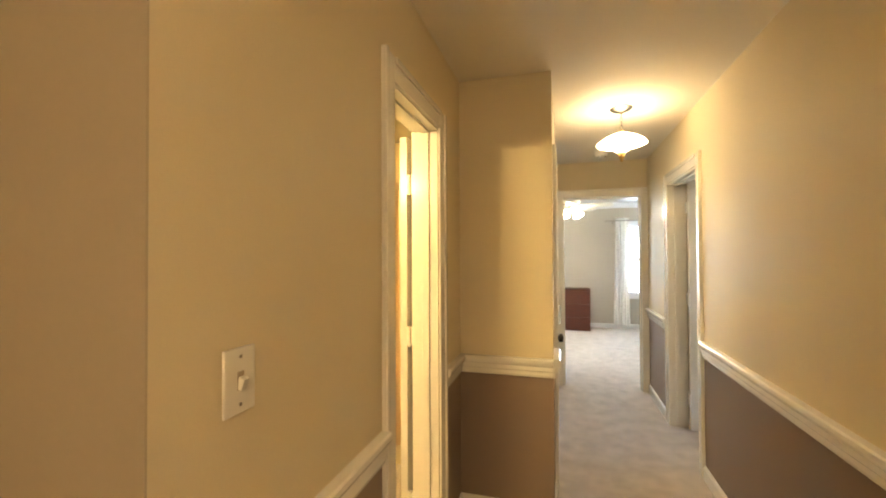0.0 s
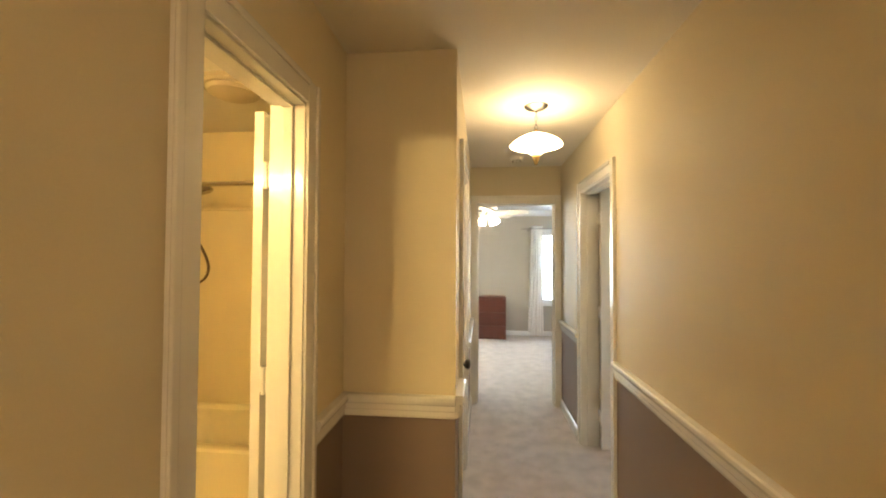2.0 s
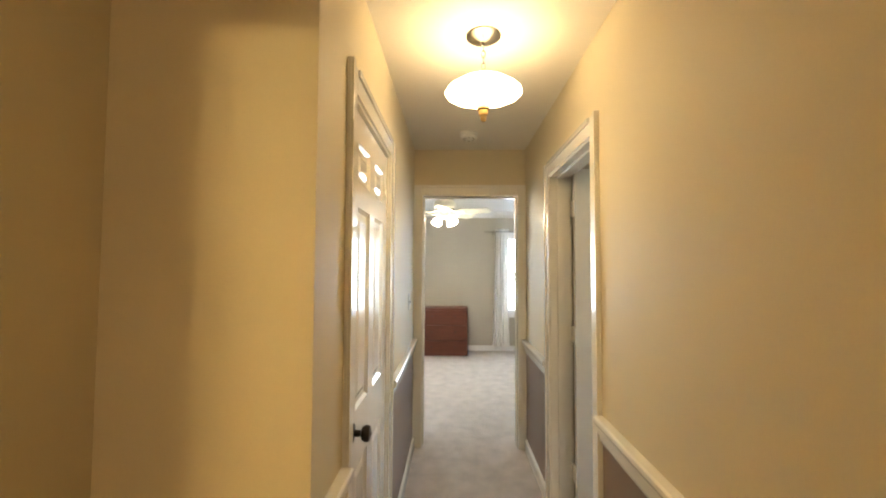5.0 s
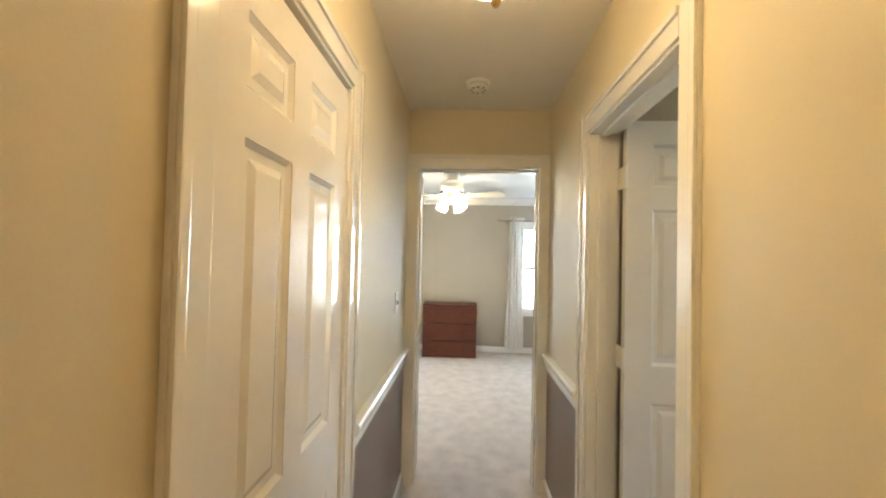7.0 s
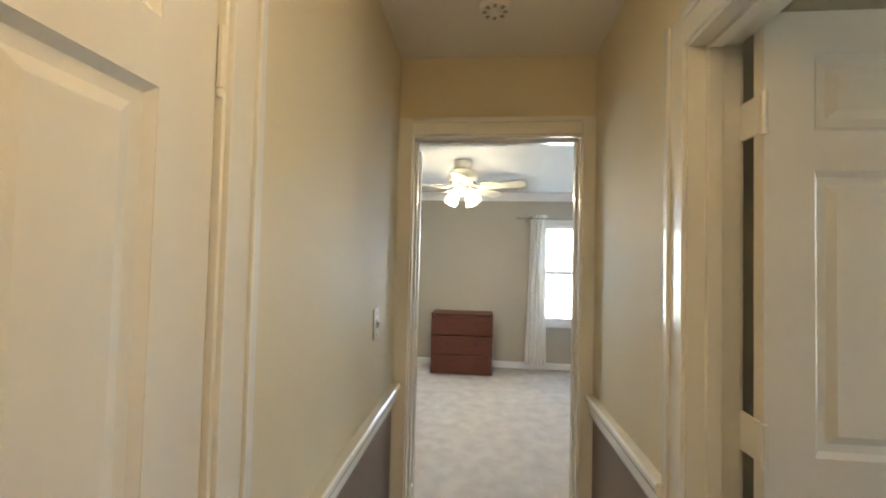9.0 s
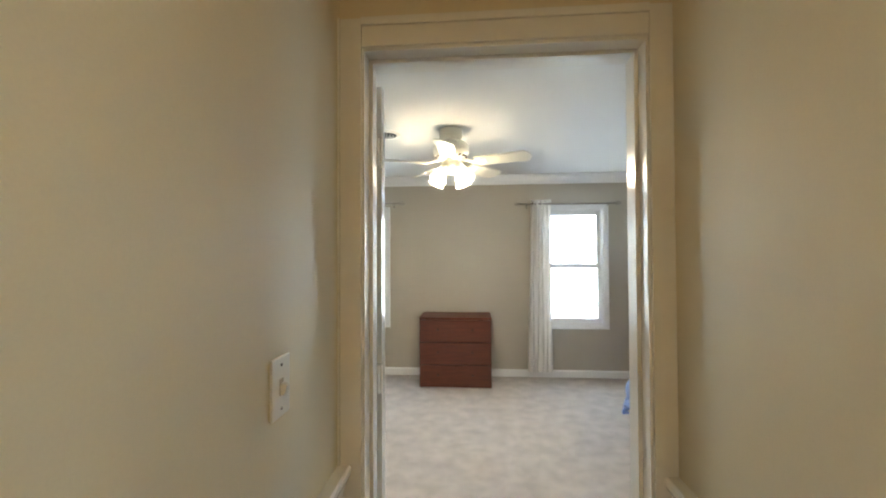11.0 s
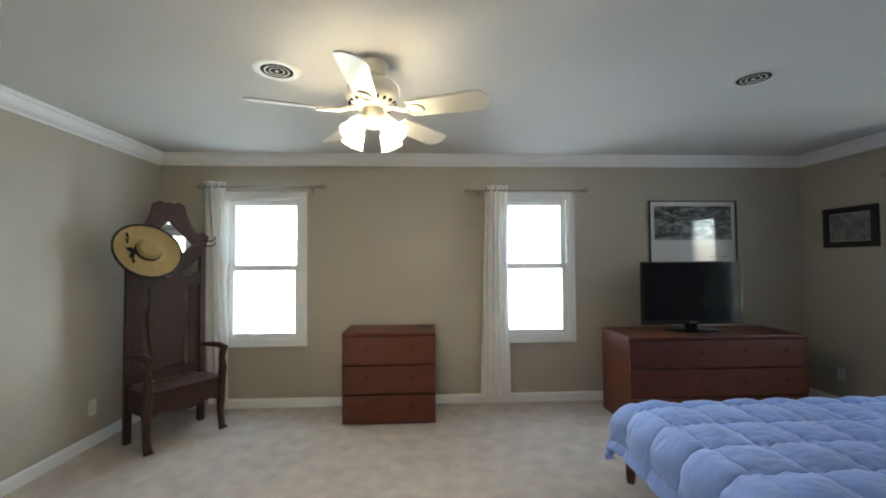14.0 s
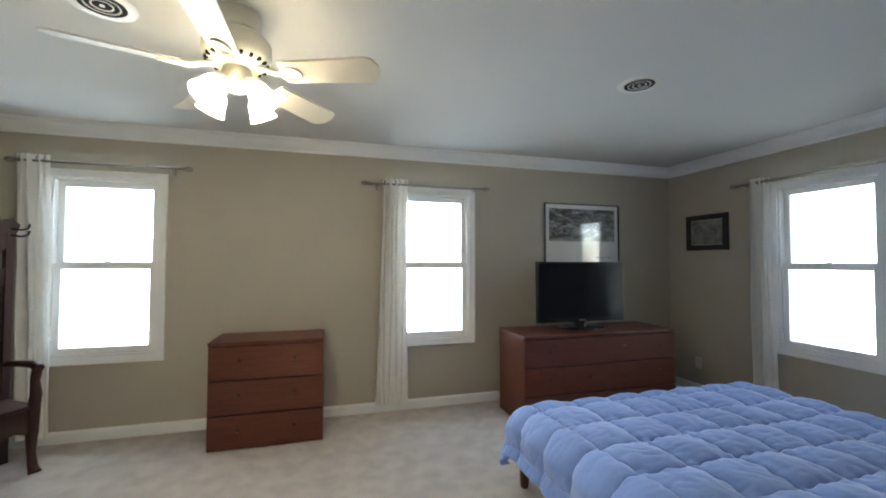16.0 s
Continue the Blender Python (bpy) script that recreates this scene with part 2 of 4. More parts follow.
def plate(bm, outline, y0, y1, bevel=0.0, m=None):
    """A board cut to an outline in x and z, from y0 to y1."""
    a = [bm.verts.new((x, y0, z)) for x, z in outline]
    b = [bm.verts.new((x, y1, z)) for x, z in outline]
    n = len(outline)
    bm.faces.new(a), bm.faces.new(b[::-1])
    for k in range(n):
        bm.faces.new((a[k], b[k], b[(k + 1) % n], a[(k + 1) % n]))
    bmesh.ops.recalc_face_normals(bm, faces=bm.faces[:])
    if bevel:
        es = [e for v in a + b for e in v.link_edges if (e.verts[0] in a) == (e.verts[1] in a)]
        bmesh.ops.bevel(bm, geom=list(set(es)), offset=bevel, segments=2, affect="EDGES")
    if m is not None:
        bmesh.ops.transform(bm, matrix=m, verts=bm.verts[:])
    return bm


def mesh_of(name, bm, material, smooth=False):
    me = bpy.data.meshes.new(name)
    if smooth:
        for f in bm.faces:
            f.smooth = True
    bm.to_mesh(me)
    bm.free()
    me.materials.append(material)
    if smooth:
        me.set_sharp_from_angle(angle=radians(38))
    return me


def part(name, bm, material, parent, label="", smooth=False, m=None):
    ob = new(name, mesh_of(name, bm, material, smooth))
    ob.parent = parent
    if m is not None:
        ob.matrix_local = m
    return tagged(ob, label)


def thing(name, label, category, m=None, group="", kind=""):
    ob = new(name)
    ob.empty_display_size = 0.05
    if m is not None:
        ob.matrix_world = m
    return tagged(ob, label, category, group, kind)


def whole(name, bm, material, label="", category="", kind="", smooth=False, m=None, group=""):
    ob = new(name, mesh_of(name, bm, material, smooth))
    if m is not None:
        ob.matrix_world = m
    return tagged(ob, label, category, group, kind)


B = bmesh.new


def structure(name, boxes, material, label, category="wall"):
    bm = B()
    for b in boxes:
        box(bm, *b)
    return whole(name, bm, material, label, category, "structure")


# ---- large structure ----
structure("floor", [(-2.62, 5.2, -2.12, 10.30, -0.12, 0.0)], CARPET, "beige-grey cut-pile carpet with trodden marks", "carpet")
structure("ceiling_hall", [(-2.62, 3.72, -2.12, 6.435, TOP, TOP + 0.1)], CEIL_HALL, "smooth off-white painted hall ceiling", "ceiling")
structure("ceiling_bedroom", [(-1.46, 5.15, 6.435, 10.29, TOP, TOP + 0.1)], CEIL_PAINT, "smooth white painted bedroom ceiling", "ceiling")

DR0, DR1, DRH = 4.775, 5.55, 2.012         # door in the right wall
DC0, DC1, DCH = 4.34, 5.08, 2.01         # closet door
DB0, DB1, DBH = 3.042, 3.60, 2.026        # bathroom door
DE0, DE1, DEH = 0.757, 1.562, 2.045      # bedroom door

structure("wall_right", [(XR, XR + 0.12, -2.0, DR0, 0, TOP), (XR, XR + 0.12, DR1, YE + 0.069, 0, TOP), (XR, XR + 0.12, DR0, DR1, DRH, TOP)], HALL_PAINT, "cream painted hall wall, taupe below the chair rail")
structure("wall_end", [(XL, DE0, YE, YE + 0.069, 0, TOP), (DE1, XR, YE, YE + 0.069, 0, TOP), (DE0, DE1, YE, YE + 0.069, DEH, TOP)], HALL_PAINT, "cream painted end wall with the bedroom doorway")
structure("wall_closet", [(XL - 0.12, XL, YC + 0.12, DC0, 0, TOP), (XL - 0.12, XL, DC1, YE + 0.069, 0, TOP), (XL - 0.12, XL, DC0, DC1, DCH, TOP)], HALL_PAINT, "cream painted hall wall with the closet doorway")
structure("wall_recess", [(XB, XL, YC, YC + 0.12, 0, TOP)], HALL_PAINT, "cream and taupe wall that steps into the hall")
structure("wall_bathroom", [(XB - 0.12, XB, 2.21, DB0, 0, TOP), (XB - 0.12, XB, DB1, 5.06, 0, TOP), (XB - 0.12, XB, DB0, DB1, DBH, TOP)], HALL_PAINT, "cream painted wall with the bathroom doorway")
# thin darker skin wraps the corner and paints in that face's shade
structure("wall_side_room", [(-2.5, XB - 0.12, 2.21, 2.33, 0, TOP), (-2.5, XB, 2.206, 2.21, 0, TOP)], ROOM_AND_SHADE_PAINT, "wall round the corner, its shade put into darker beige paint")
structure("wall_back", [(-2.62, XR, -2.12, -2.0, 0, TOP), (-2.62, -2.5, -2.0, 2.33, 0, TOP)], HALL_PAINT, "plain cream walls behind the hall")
structure("wall_bath_end", [(XW - 0.12, XW, 2.33, 5.18, 0, TOP), (XW, XB, 5.06, 5.18, 0, TOP)], BATH_PAINT, "yellow-cream bathroom walls")
# unseen wall at DR1 + 0.16 is set close to darken the open door's hinge gap
structure("wall_guest_room", [(XR + 0.12, 3.6, 4.0, 4.12, 0, TOP), (XR + 0.12, 3.6, DR1 + 0.16, DR1 + 0.28, 0, TOP), (3.6, 3.72, 4.0, 4.5, 0, TOP), (3.6, 3.72, 5.3, DR1 + 0.28, 0, TOP), (3.6, 3.72, 4.5, 5.3, 0, 0.6), (3.6, 3.72, 4.5, 5.3, 2.05, TOP)], ROOM_AND_SHADE_PAINT, "beige side-bedroom walls, one set close to keep the hinge gap dark")
structure("wall_south", [(XW, DE0, YE + 0.069, YS, 0, TOP), (DE1, XE, YE + 0.069, YS, 0, TOP), (DE0, DE1, YE + 0.069, YS, DEH, TOP)], BED_PAINT, "taupe painted bedroom wall with the doorway")
structure("wall_west", [(XW - 0.12, XW, YE + 0.069, YN + 0.14, 0, TOP)], BED_PAINT, "taupe painted bedroom wall")

# window openings (clear inside the casing)
W1, W2, W3, WZ = (-0.710, -0.010), (1.938, 2.600), (8.315, 8.990), (0.634, 1.990)
structure("wall_north", [(XW, W1[0], YN, YN + 0.14, 0, TOP), (W1[1], W2[0], YN, YN + 0.14, 0, TOP), (W2[1], XE, YN, YN + 0.14, 0, TOP),
                         (*W1, YN, YN + 0.14, 0, WZ[0]), (*W1, YN, YN + 0.14, WZ[1], TOP), (*W2, YN, YN + 0.14, 0, WZ[0]), (*W2, YN, YN + 0.14, WZ[1], TOP)], BED_PAINT, "taupe painted wall with two windows")
structure("wall_east", [(XE, XE + 0.14, YE + 0.069, W3[0], 0, TOP), (XE, XE + 0.14, W3[1], YN + 0.14, 0, TOP), (XE, XE + 0.14, *W3, 0, WZ[0]), (XE, XE + 0.14, *W3, WZ[1], TOP)], BED_PAINT, "taupe painted wall with one window")


# ---- trim ----
def extrude_profile(bm, prof, a, b, out):
    """A moulding: prof is (out from the wall, height), run from a to b, with out the wall's normal."""
    a, b, out = Vector(a), Vector(b), Vector(out)
    ra = [bm.verts.new(a + out * d + Vector((0, 0, z))) for d, z in prof]
    rb = [bm.verts.new(b + out * d + Vector((0, 0, z))) for d, z in prof]
    n = len(prof)
    for k in range(n):
        bm.faces.new((ra[k], ra[(k + 1) % n], rb[(k + 1) % n], rb[k]))
    bm.faces.new(ra), bm.faces.new(rb[::-1])
    bmesh.ops.recalc_face_normals(bm, faces=bm.faces[:])


CHAIR_RAIL = [(0, 0), (0.010, 0), (0.014, 0.012), (0.014, 0.030), (0.020, 0.036), (0.020, 0.058), (0.030, 0.066), (0.036, 0.080), (0.036, 0.094), (0.030, 0.100), (0, 0.100)]
BASE = [(0, 0), (0.014, 0), (0.014, 0.070), (0.009, 0.082), (0.004, 0.088), (0, 0.088)]
CROWN = [(0, 0), (0.008, 0), (0.012, 0.014), (0.022, 0.020), (0.040, 0.034), (0.058, 0.060), (0.066, 0.080), (0.080, 0.086), (0.086, 0.100), (0.086, 0.106), (0, 0.106)]


def moulding(name, prof, runs, z, material, label):
    for a, b, out in runs:
        bm = B()
        extrude_profile(bm, prof, (*a, z), (*b, z), (*out, 0))
        whole(name, bm, material, label, name.replace("_", " "), "structure")


CW = 0.072   # casing width
hall_runs = [((XR, -2.0), (XR, DR0 - CW), (-1, 0)), ((XR, DR1 + CW), (XR, YE), (-1, 0)), ((XL, DC1 + CW), (XL, YE), (1, 0)), ((XL, YC), (XL, DC0 - CW), (1, 0)),
             ((XB, YC), (XL + 0.0, YC), (0, -1)), ((XB, DB1 + 0.076), (XB, YC), (1, 0)), ((XB, 2.21), (XB, DB0 - 0.076), (1, 0))]
moulding("chair_rail", CHAIR_RAIL, [r for r in hall_runs], RAIL0, TRIM, "glossy white moulded chair rail")
moulding("baseboard", BASE, hall_runs, 0.0, TRIM, "white painted baseboard")
moulding("baseboard", BASE, [((XW, YN), (XE, YN), (0, -1)), ((XW, YS), (XW, YN), (1, 0)), ((XE, YS), (XE, YN), (-1, 0)), ((XW, YS), (DE0 - CW, YS), (0, 1)), ((DE1 + CW, YS), (XE, YS), (0, 1))], 0.0, TRIM_BED, "white painted bedroom baseboard")
moulding("crown_moulding", CROWN, [((XW, YN), (XE, YN), (0, -1)), ((XW, YS), (XW, YN), (1, 0)), ((XE, YS), (XE, YN), (-1, 0)), ((XW, YS), (XE, YS), (0, 1))], TOP - 0.106, TRIM_BED, "white crown moulding below the ceiling")


def casing(name, width, height, wall, m, label, material, both=True, cw=CW):
    """Jambs, head, stops and moulded casings of a doorway; local x runs across the opening, y through the wall."""
    t = thing(name, label, "door frame", m, kind="structure")
    cr = max(cw, 0.072)
    sides = [(-1, 0.0)] + ([(1, wall)] if both else [])
    for sgn, y in sides:
        for x0, x1, inner in ((-cr, 0.012, 1), (width - 0.012, width + cr, 0)):
            bm = B()
            box(bm, x0 + 0.001, x1 - 0.001, min(y, y + sgn * 0.012), max(y, y + sgn * 0.012), 0, height + cr, 0.003)
            xo = (x0 + 0.001, x0 + 0.024) if inner else (x1 - 0.024, x1 - 0.001)
            box(bm, *xo, min(y + sgn * 0.012, y + sgn * 0.021), max(y + sgn * 0.012, y + sgn * 0.021), 0, height + cr, 0.004)
            part("casing", bm, material, t)
        bm = B()
        box(bm, 0.012, width - 0.012, min(y, y + sgn * 0.012), max(y, y + sgn * 0.012), height - 0.008, height + cr, 0.003)
        box(bm, 0.012, width - 0.012, min(y + sgn * 0.012, y + sgn * 0.021), max(y + sgn * 0.012, y + sgn * 0.021), height + cr - 0.024, height + cr - 0.001, 0.004)
        part("head_casing", bm, material, t)
    for x0, x1 in ((0.0, 0.018), (width - 0.018, width)):
        bm = B()
        box(bm, x0, x1, -0.002, wall + 0.002, 0, height - 0.018, 0.002)
        xs = (x1, x1 + 0.011) if x0 == 0.0 else (x0 - 0.011, x0)
        box(bm, *xs, wall * 0.5 - 0.02, wall * 0.5 + 0.015, 0, height - 0.018, 0.002)
        part("jamb", bm, material, t)
    bm = B()
    box(bm, 0, width, -0.002, wall + 0.002, height - 0.018, height, 0.002)
    box(bm, 0.02, width - 0.02, wall * 0.5 - 0.02, wall * 0.5 + 0.015, height - 0.029, height - 0.018, 0.002)
    part("head_jamb", bm, material, t)
    return t


def panel_door(name, width, height, label, m, knob=True, hinge_side=1, rows=((0.20, 0.76), (0.955, 1.652)), fold=None):
    """A moulded six-panel door; local x from 0 to width, y from 0 (face) to 0.035, z up."""
    t = thing(name, label, "door", m, kind="structure")
    st, mu = 0.105, 0.10
    pw = (width - 2 * st - mu) / 2
    rows = (*rows, (rows[-1][1] + 0.09, height - 0.098))
    cols = ((st, st + pw), (st + pw + mu, width - st))
    bm = B()
    for x0, x1 in ((0, st), (st + pw, st + pw + mu), (width - st, width)):
        box(bm, x0, x1, 0, 0.035, 0.012, height)
    edges = (0.012, *[z for r in rows for z in r], height)
    for x0, x1 in cols:
        for k in range(0, len(edges), 2):
            box(bm, x0, x1, 0, 0.035, edges[k], edges[k + 1])
    bmesh.ops.remove_doubles(bm, verts=bm.verts[:], dist=0.0004)
    part("leaf", bm, DOOR_PAINT, t)
    for x0, x1 in cols:
        for z0, z1 in rows:
            bm = B()
            # sunk field with a sloped border and a raised middle
            def ring(d, y):
                return [bm.verts.new(c) for c in ((x0 + d, y, z0 + d), (x1 - d, y, z0 + d), (x1 - d, y, z1 - d), (x0 + d, y, z1 - d))]
            for face, base in ((1, 0.0), (-1, 0.035)):
                rr = [ring(-0.001, base + face * 0.0008), ring(0.012, base + face * 0.011), ring(0.030, base + face * 0.011), ring(0.048, base + face * 0.004)]
                for a, b in zip(rr, rr[1:]):
                    for k in range(4):
                        bm.faces.new((a[k], a[(k + 1) % 4], b[(k + 1) % 4], b[k]))
                bm.faces.new(rr[-1])
            bmesh.ops.recalc_face_normals(bm, faces=bm.faces[:])
            part("panel", bm, DOOR_PAINT, t)
    hx = width + 0.004 if hinge_side > 0 else -0.004
    hy = -0.006 if fold is None else sum(fold) / 2
    for z in (0.25, height * 0.52, height - 0.23):
        bm = B()
        if hinge_side < 0:
            box(bm, *((-0.005, 0.002, 0.012, 0.077) if fold is None else (-0.003, 0.014, *fold)), z - 0.045, z + 0.045, 0.001)
        else:
            lathe(bm, [(0.0, 0.0), (0.006, 0.002), (0.008, 0.010), (0.005, 0.016), (0.0, 0.016)], 10, pose(hx, -0.006, z - 0.068))
        tube(bm, [(hx, hy, z - 0.045), (hx, hy, z + 0.045)], 0.007, 8)
        tube(bm, [(hx, hy, z - 0.052), (hx, hy, z - 0.045)], 0.0085, 8)
        part("hinge", bm, TRIM, t, smooth=True)
    if knob:
        kx = 0.065 if hinge_side > 0 else width - 0.065
        bm = B()
        lathe(bm, [(0.0, 0.0), (0.030, 0.0), (0.030, 0.006), (0.012, 0.010), (0.010, 0.030), (0.022, 0.036), (0.027, 0.048), (0.024, 0.060), (0.0, 0.066)], 20, pose(kx, 0, 0.90, 90, 0, 0))
        part("knob", bm, BRONZE, t, "dark bronze knob", smooth=True)
    return t


# hall side right: local x runs along the wall
casing("door_frame_1", DR1 - DR0, DRH, 0.12, pose(XR, DR1, 0, 0, 0, -90), "white casing of the open side door", TRIM)
casing("door_frame_2", DC1 - DC0, DCH, 0.12, pose(XL, DC0, 0, 0, 0, 90), "white casing of the closet door", TRIM, both=False)
casing("door_frame_3", DB1 - DB0, DBH, 0.12, pose(XB, DB0, 0, 0, 0, 90), "white casing of the bathroom door", TRIM, cw=0.076)
casing("door_frame_4", DE1 - DE0, DEH, YS - YE, pose(DE0, YE, 0), "white casing of the bedroom doorway", TRIM, cw=0.047)

panel_door("door_1", DC1 - DC0 - 0.040, DCH - 0.03, "closed white six-panel closet door with bronze knob", pose(XL - 0.010, DC0 + 0.020, 0, 0, 0, 90))
panel_door("door_2", DR1 - DR0 - 0.03, DRH + 0.014, "white six-panel door standing open into a side room", pose(XR + 0.125, DR1 - 0.095, 0), knob=True, hinge_side=-1, rows=((0.20, 0.88), (1.03, 1.662)))
panel_door("door_3", DB1 - DB0 - 0.03, DBH - 0.03, "white bathroom door folded back against the wall", pose(XB - 0.162, DB1 + 0.002, 0, 0, 0, 90), hinge_side=-1, fold=(-0.030, 0.0))
panel_door("door_4", DE1 - DE0 - 0.04, DEH - 0.03, "white bedroom door folded right back against the wall", pose(0.777, YS + 0.105, 0, 0, 0, 176), hinge_side=-1, fold=(0.035, 0.082))


# ---- hall things ----
def pendant(m):
    t = thing("pendant_lamp", "lit milk-glass pendant on a brass canopy and chain", "ceiling lamp", m)
    bm = B()
    lathe(bm, [(0.0, 0.0), (0.072, 0.0), (0.072, -0.006), (0.052, -0.020), (0.012, -0.030), (0.006, -0.040), (0.0, -0.040)], 32)
    part("canopy", bm, STEEL, t, "brushed metal canopy", smooth=True)
    for k in range(4):
        bm = B()
        z = -0.052 - 0.026 * k
        tube(bm, [((0.008 * math.cos(a) if k % 2 else 0), (0 if k % 2 else 0.008 * math.cos(a)), z + 0.017 * math.sin(a)) for a in [2 * math.pi * i / 12 for i in range(12)]], 0.0018, 6, True)
        part("chain_link", bm, STEEL, t, smooth=True)
    bm = B()
    lathe(bm, [(0.0, -0.145), (0.010, -0.147), (0.014, -0.158), (0.030, -0.166), (0.034, -0.172), (0.0, -0.172)], 24)
    part("cap", bm, BRASS, t, "brass cap", smooth=True)
    bm = B()
    lathe(bm, [(0.034, -0.172), (0.070, -0.184), (0.110, -0.204), (0.142, -0.226), (0.158, -0.243), (0.156, -0.248), (0.138, -0.234), (0.108, -0.213), (0.070, -0.192), (0.034, -0.178)], 48, wave=0.012, lobes=12, ring_shape=True)
    part("shade", bm, LAMP_GLASS, t, "glowing scalloped milk-glass shade", smooth=True)
    bm = B()
    lathe(bm, [(0.040, -0.190), (0.062, -0.205), (0.072, -0.230), (0.066, -0.262), (0.048, -0.288), (0.026, -0.302), (0.0, -0.304)], 32, wave=0.02, lobes=16)
    part("globe", bm, LAMP_BULB, t, "glowing ribbed glass globe", smooth=True)
    # ring also stands for the grey shadow between glass shade and globe
    part("gallery_ring", lathe(B(), [(0.070, -0.200), (0.078, -0.200), (0.078, -0.212), (0.070, -0.212)], 32, ring_shape=True), STEEL, t, "metal gallery ring added for the grey shadow above the globe", smooth=True)
    bm = B()
    lathe(bm, [(0.0, -0.300), (0.026, -0.300), (0.028, -0.312), (0.020, -0.318), (0.020, -0.336), (0.012, -0.342), (0.012, -0.356), (0.007, -0.364), (0.0, -0.366)], 20)
    part("finial", bm, BRASS, t, "brass finial", smooth=True)


pendant(pose(1.146, 4.728, TOP))


def smoke_detector(m):
    t = thing("smoke_detector", "round cream smoke detector on the ceiling", "smoke detector", m)
    bm = B()
    lathe(bm, [(0.0, 0.0), (0.066, 0.0), (0.068, -0.008), (0.062, -0.012), (0.0, -0.012)], 32)
    part("base", bm, PLASTIC, t, smooth=True)
    bm = B()
    lathe(bm, [(0.056, -0.012), (0.058, -0.030), (0.050, -0.040), (0.022, -0.043), (0.020, -0.047), (0.0, -0.047)], 32)
    part("cover", bm, PLASTIC, t, smooth=True)
    for k in range(8):
        bm = B()
        box(bm, 0.030, 0.046, -0.006, 0.006, -0.0445, -0.038, 0.001, pose(0, 0, 0, 0, 0, 45 * k))
        part("vent_slot", bm, SLOT, t, "shaded vent slot")


smoke_detector(pose(1.134, 5.96, TOP))


def wall_plate(name, label, m, kind):
    """A cover plate in the local x-z plane, facing -y."""
    t = thing(name, label, "light switch" if kind == "switch" else "outlet", m)
    bm = B()
    box(bm, -0.036, 0.036, -0.006, 0.0, -0.058, 0.058, 0.004)
    part("cover_plate", bm, PLASTIC, t)
    if kind == "switch":
        part("toggle_slot", box(B(), -0.008, 0.008, -0.0068, -0.005, -0.016, 0.016, 0.0008), SLOT, t, "shaded slot round the toggle")
        bm = B()
        box(bm, -0.006, 0.006, -0.018, -0.005, -0.012, 0.010, 0.002, pose(0, 0, 0, 18, 0, 0))
        part("toggle", bm, PLASTIC, t)
    else:
        for z in (-0.02, 0.02):
            bm = B()
            box(bm, -0.017, 0.017, -0.009, -0.005, z - 0.014, z + 0.014, 0.004)
            socket = part("socket", bm, PLASTIC, t)
            for x in (-0.006, 0.006):
                bm = B()
                box(bm, x - 0.0012, x + 0.0012, -0.0098, -0.0085, z - 0.005, z + 0.005)
                part("slot", bm, BRONZE, socket)
    for z in ((-0.042, 0.042) if kind == "switch" else (0.0,)):
        bm = B()
        lathe(bm, [(0.0, 0.0), (0.0035, 0.0), (0.003, 0.0015), (0.0, 0.002)], 10, pose(0, -0.006, z, 90, 0, 0))
        part("screw", bm, STEEL, t, smooth=True)


wall_plate("light_switch", "white toggle switch plate on the cream hall wall", pose(XL, 6.01, 1.195, 0, 0, 90), "switch")
wall_plate("light_switch", "white toggle switch plate near the hall corner", pose(XB, 2.372, 1.206, 0, 0, 90), "switch")
wall_plate("wall_outlet", "white outlet low on the taupe bedroom wall", pose(XE, 9.79, 0.31, 0, 0, -90), "outlet")
wall_plate("wall_outlet", "white outlet low beside the hall tree", pose(XW, 9.41, 0.29, 0, 0, 90), "outlet")

# unseen round ceiling light, added in the room behind to light the hall
t = thing("unseen_bowl_light", "unseen lit ceiling bowl added to light the hall from behind", "ceiling lamp", pose(1.15, 0.55, TOP))
part("pan", lathe(B(), [(0.0, 0.0), (0.16, 0.0), (0.16, -0.02), (0.0, -0.02)], 32), STEEL, t, smooth=True)
part("bowl", lathe(B(), [(0.15, -0.02), (0.14, -0.05), (0.10, -0.085), (0.05, -0.10), (0.0, -0.104)], 32), BACK_BULB, t, smooth=True)


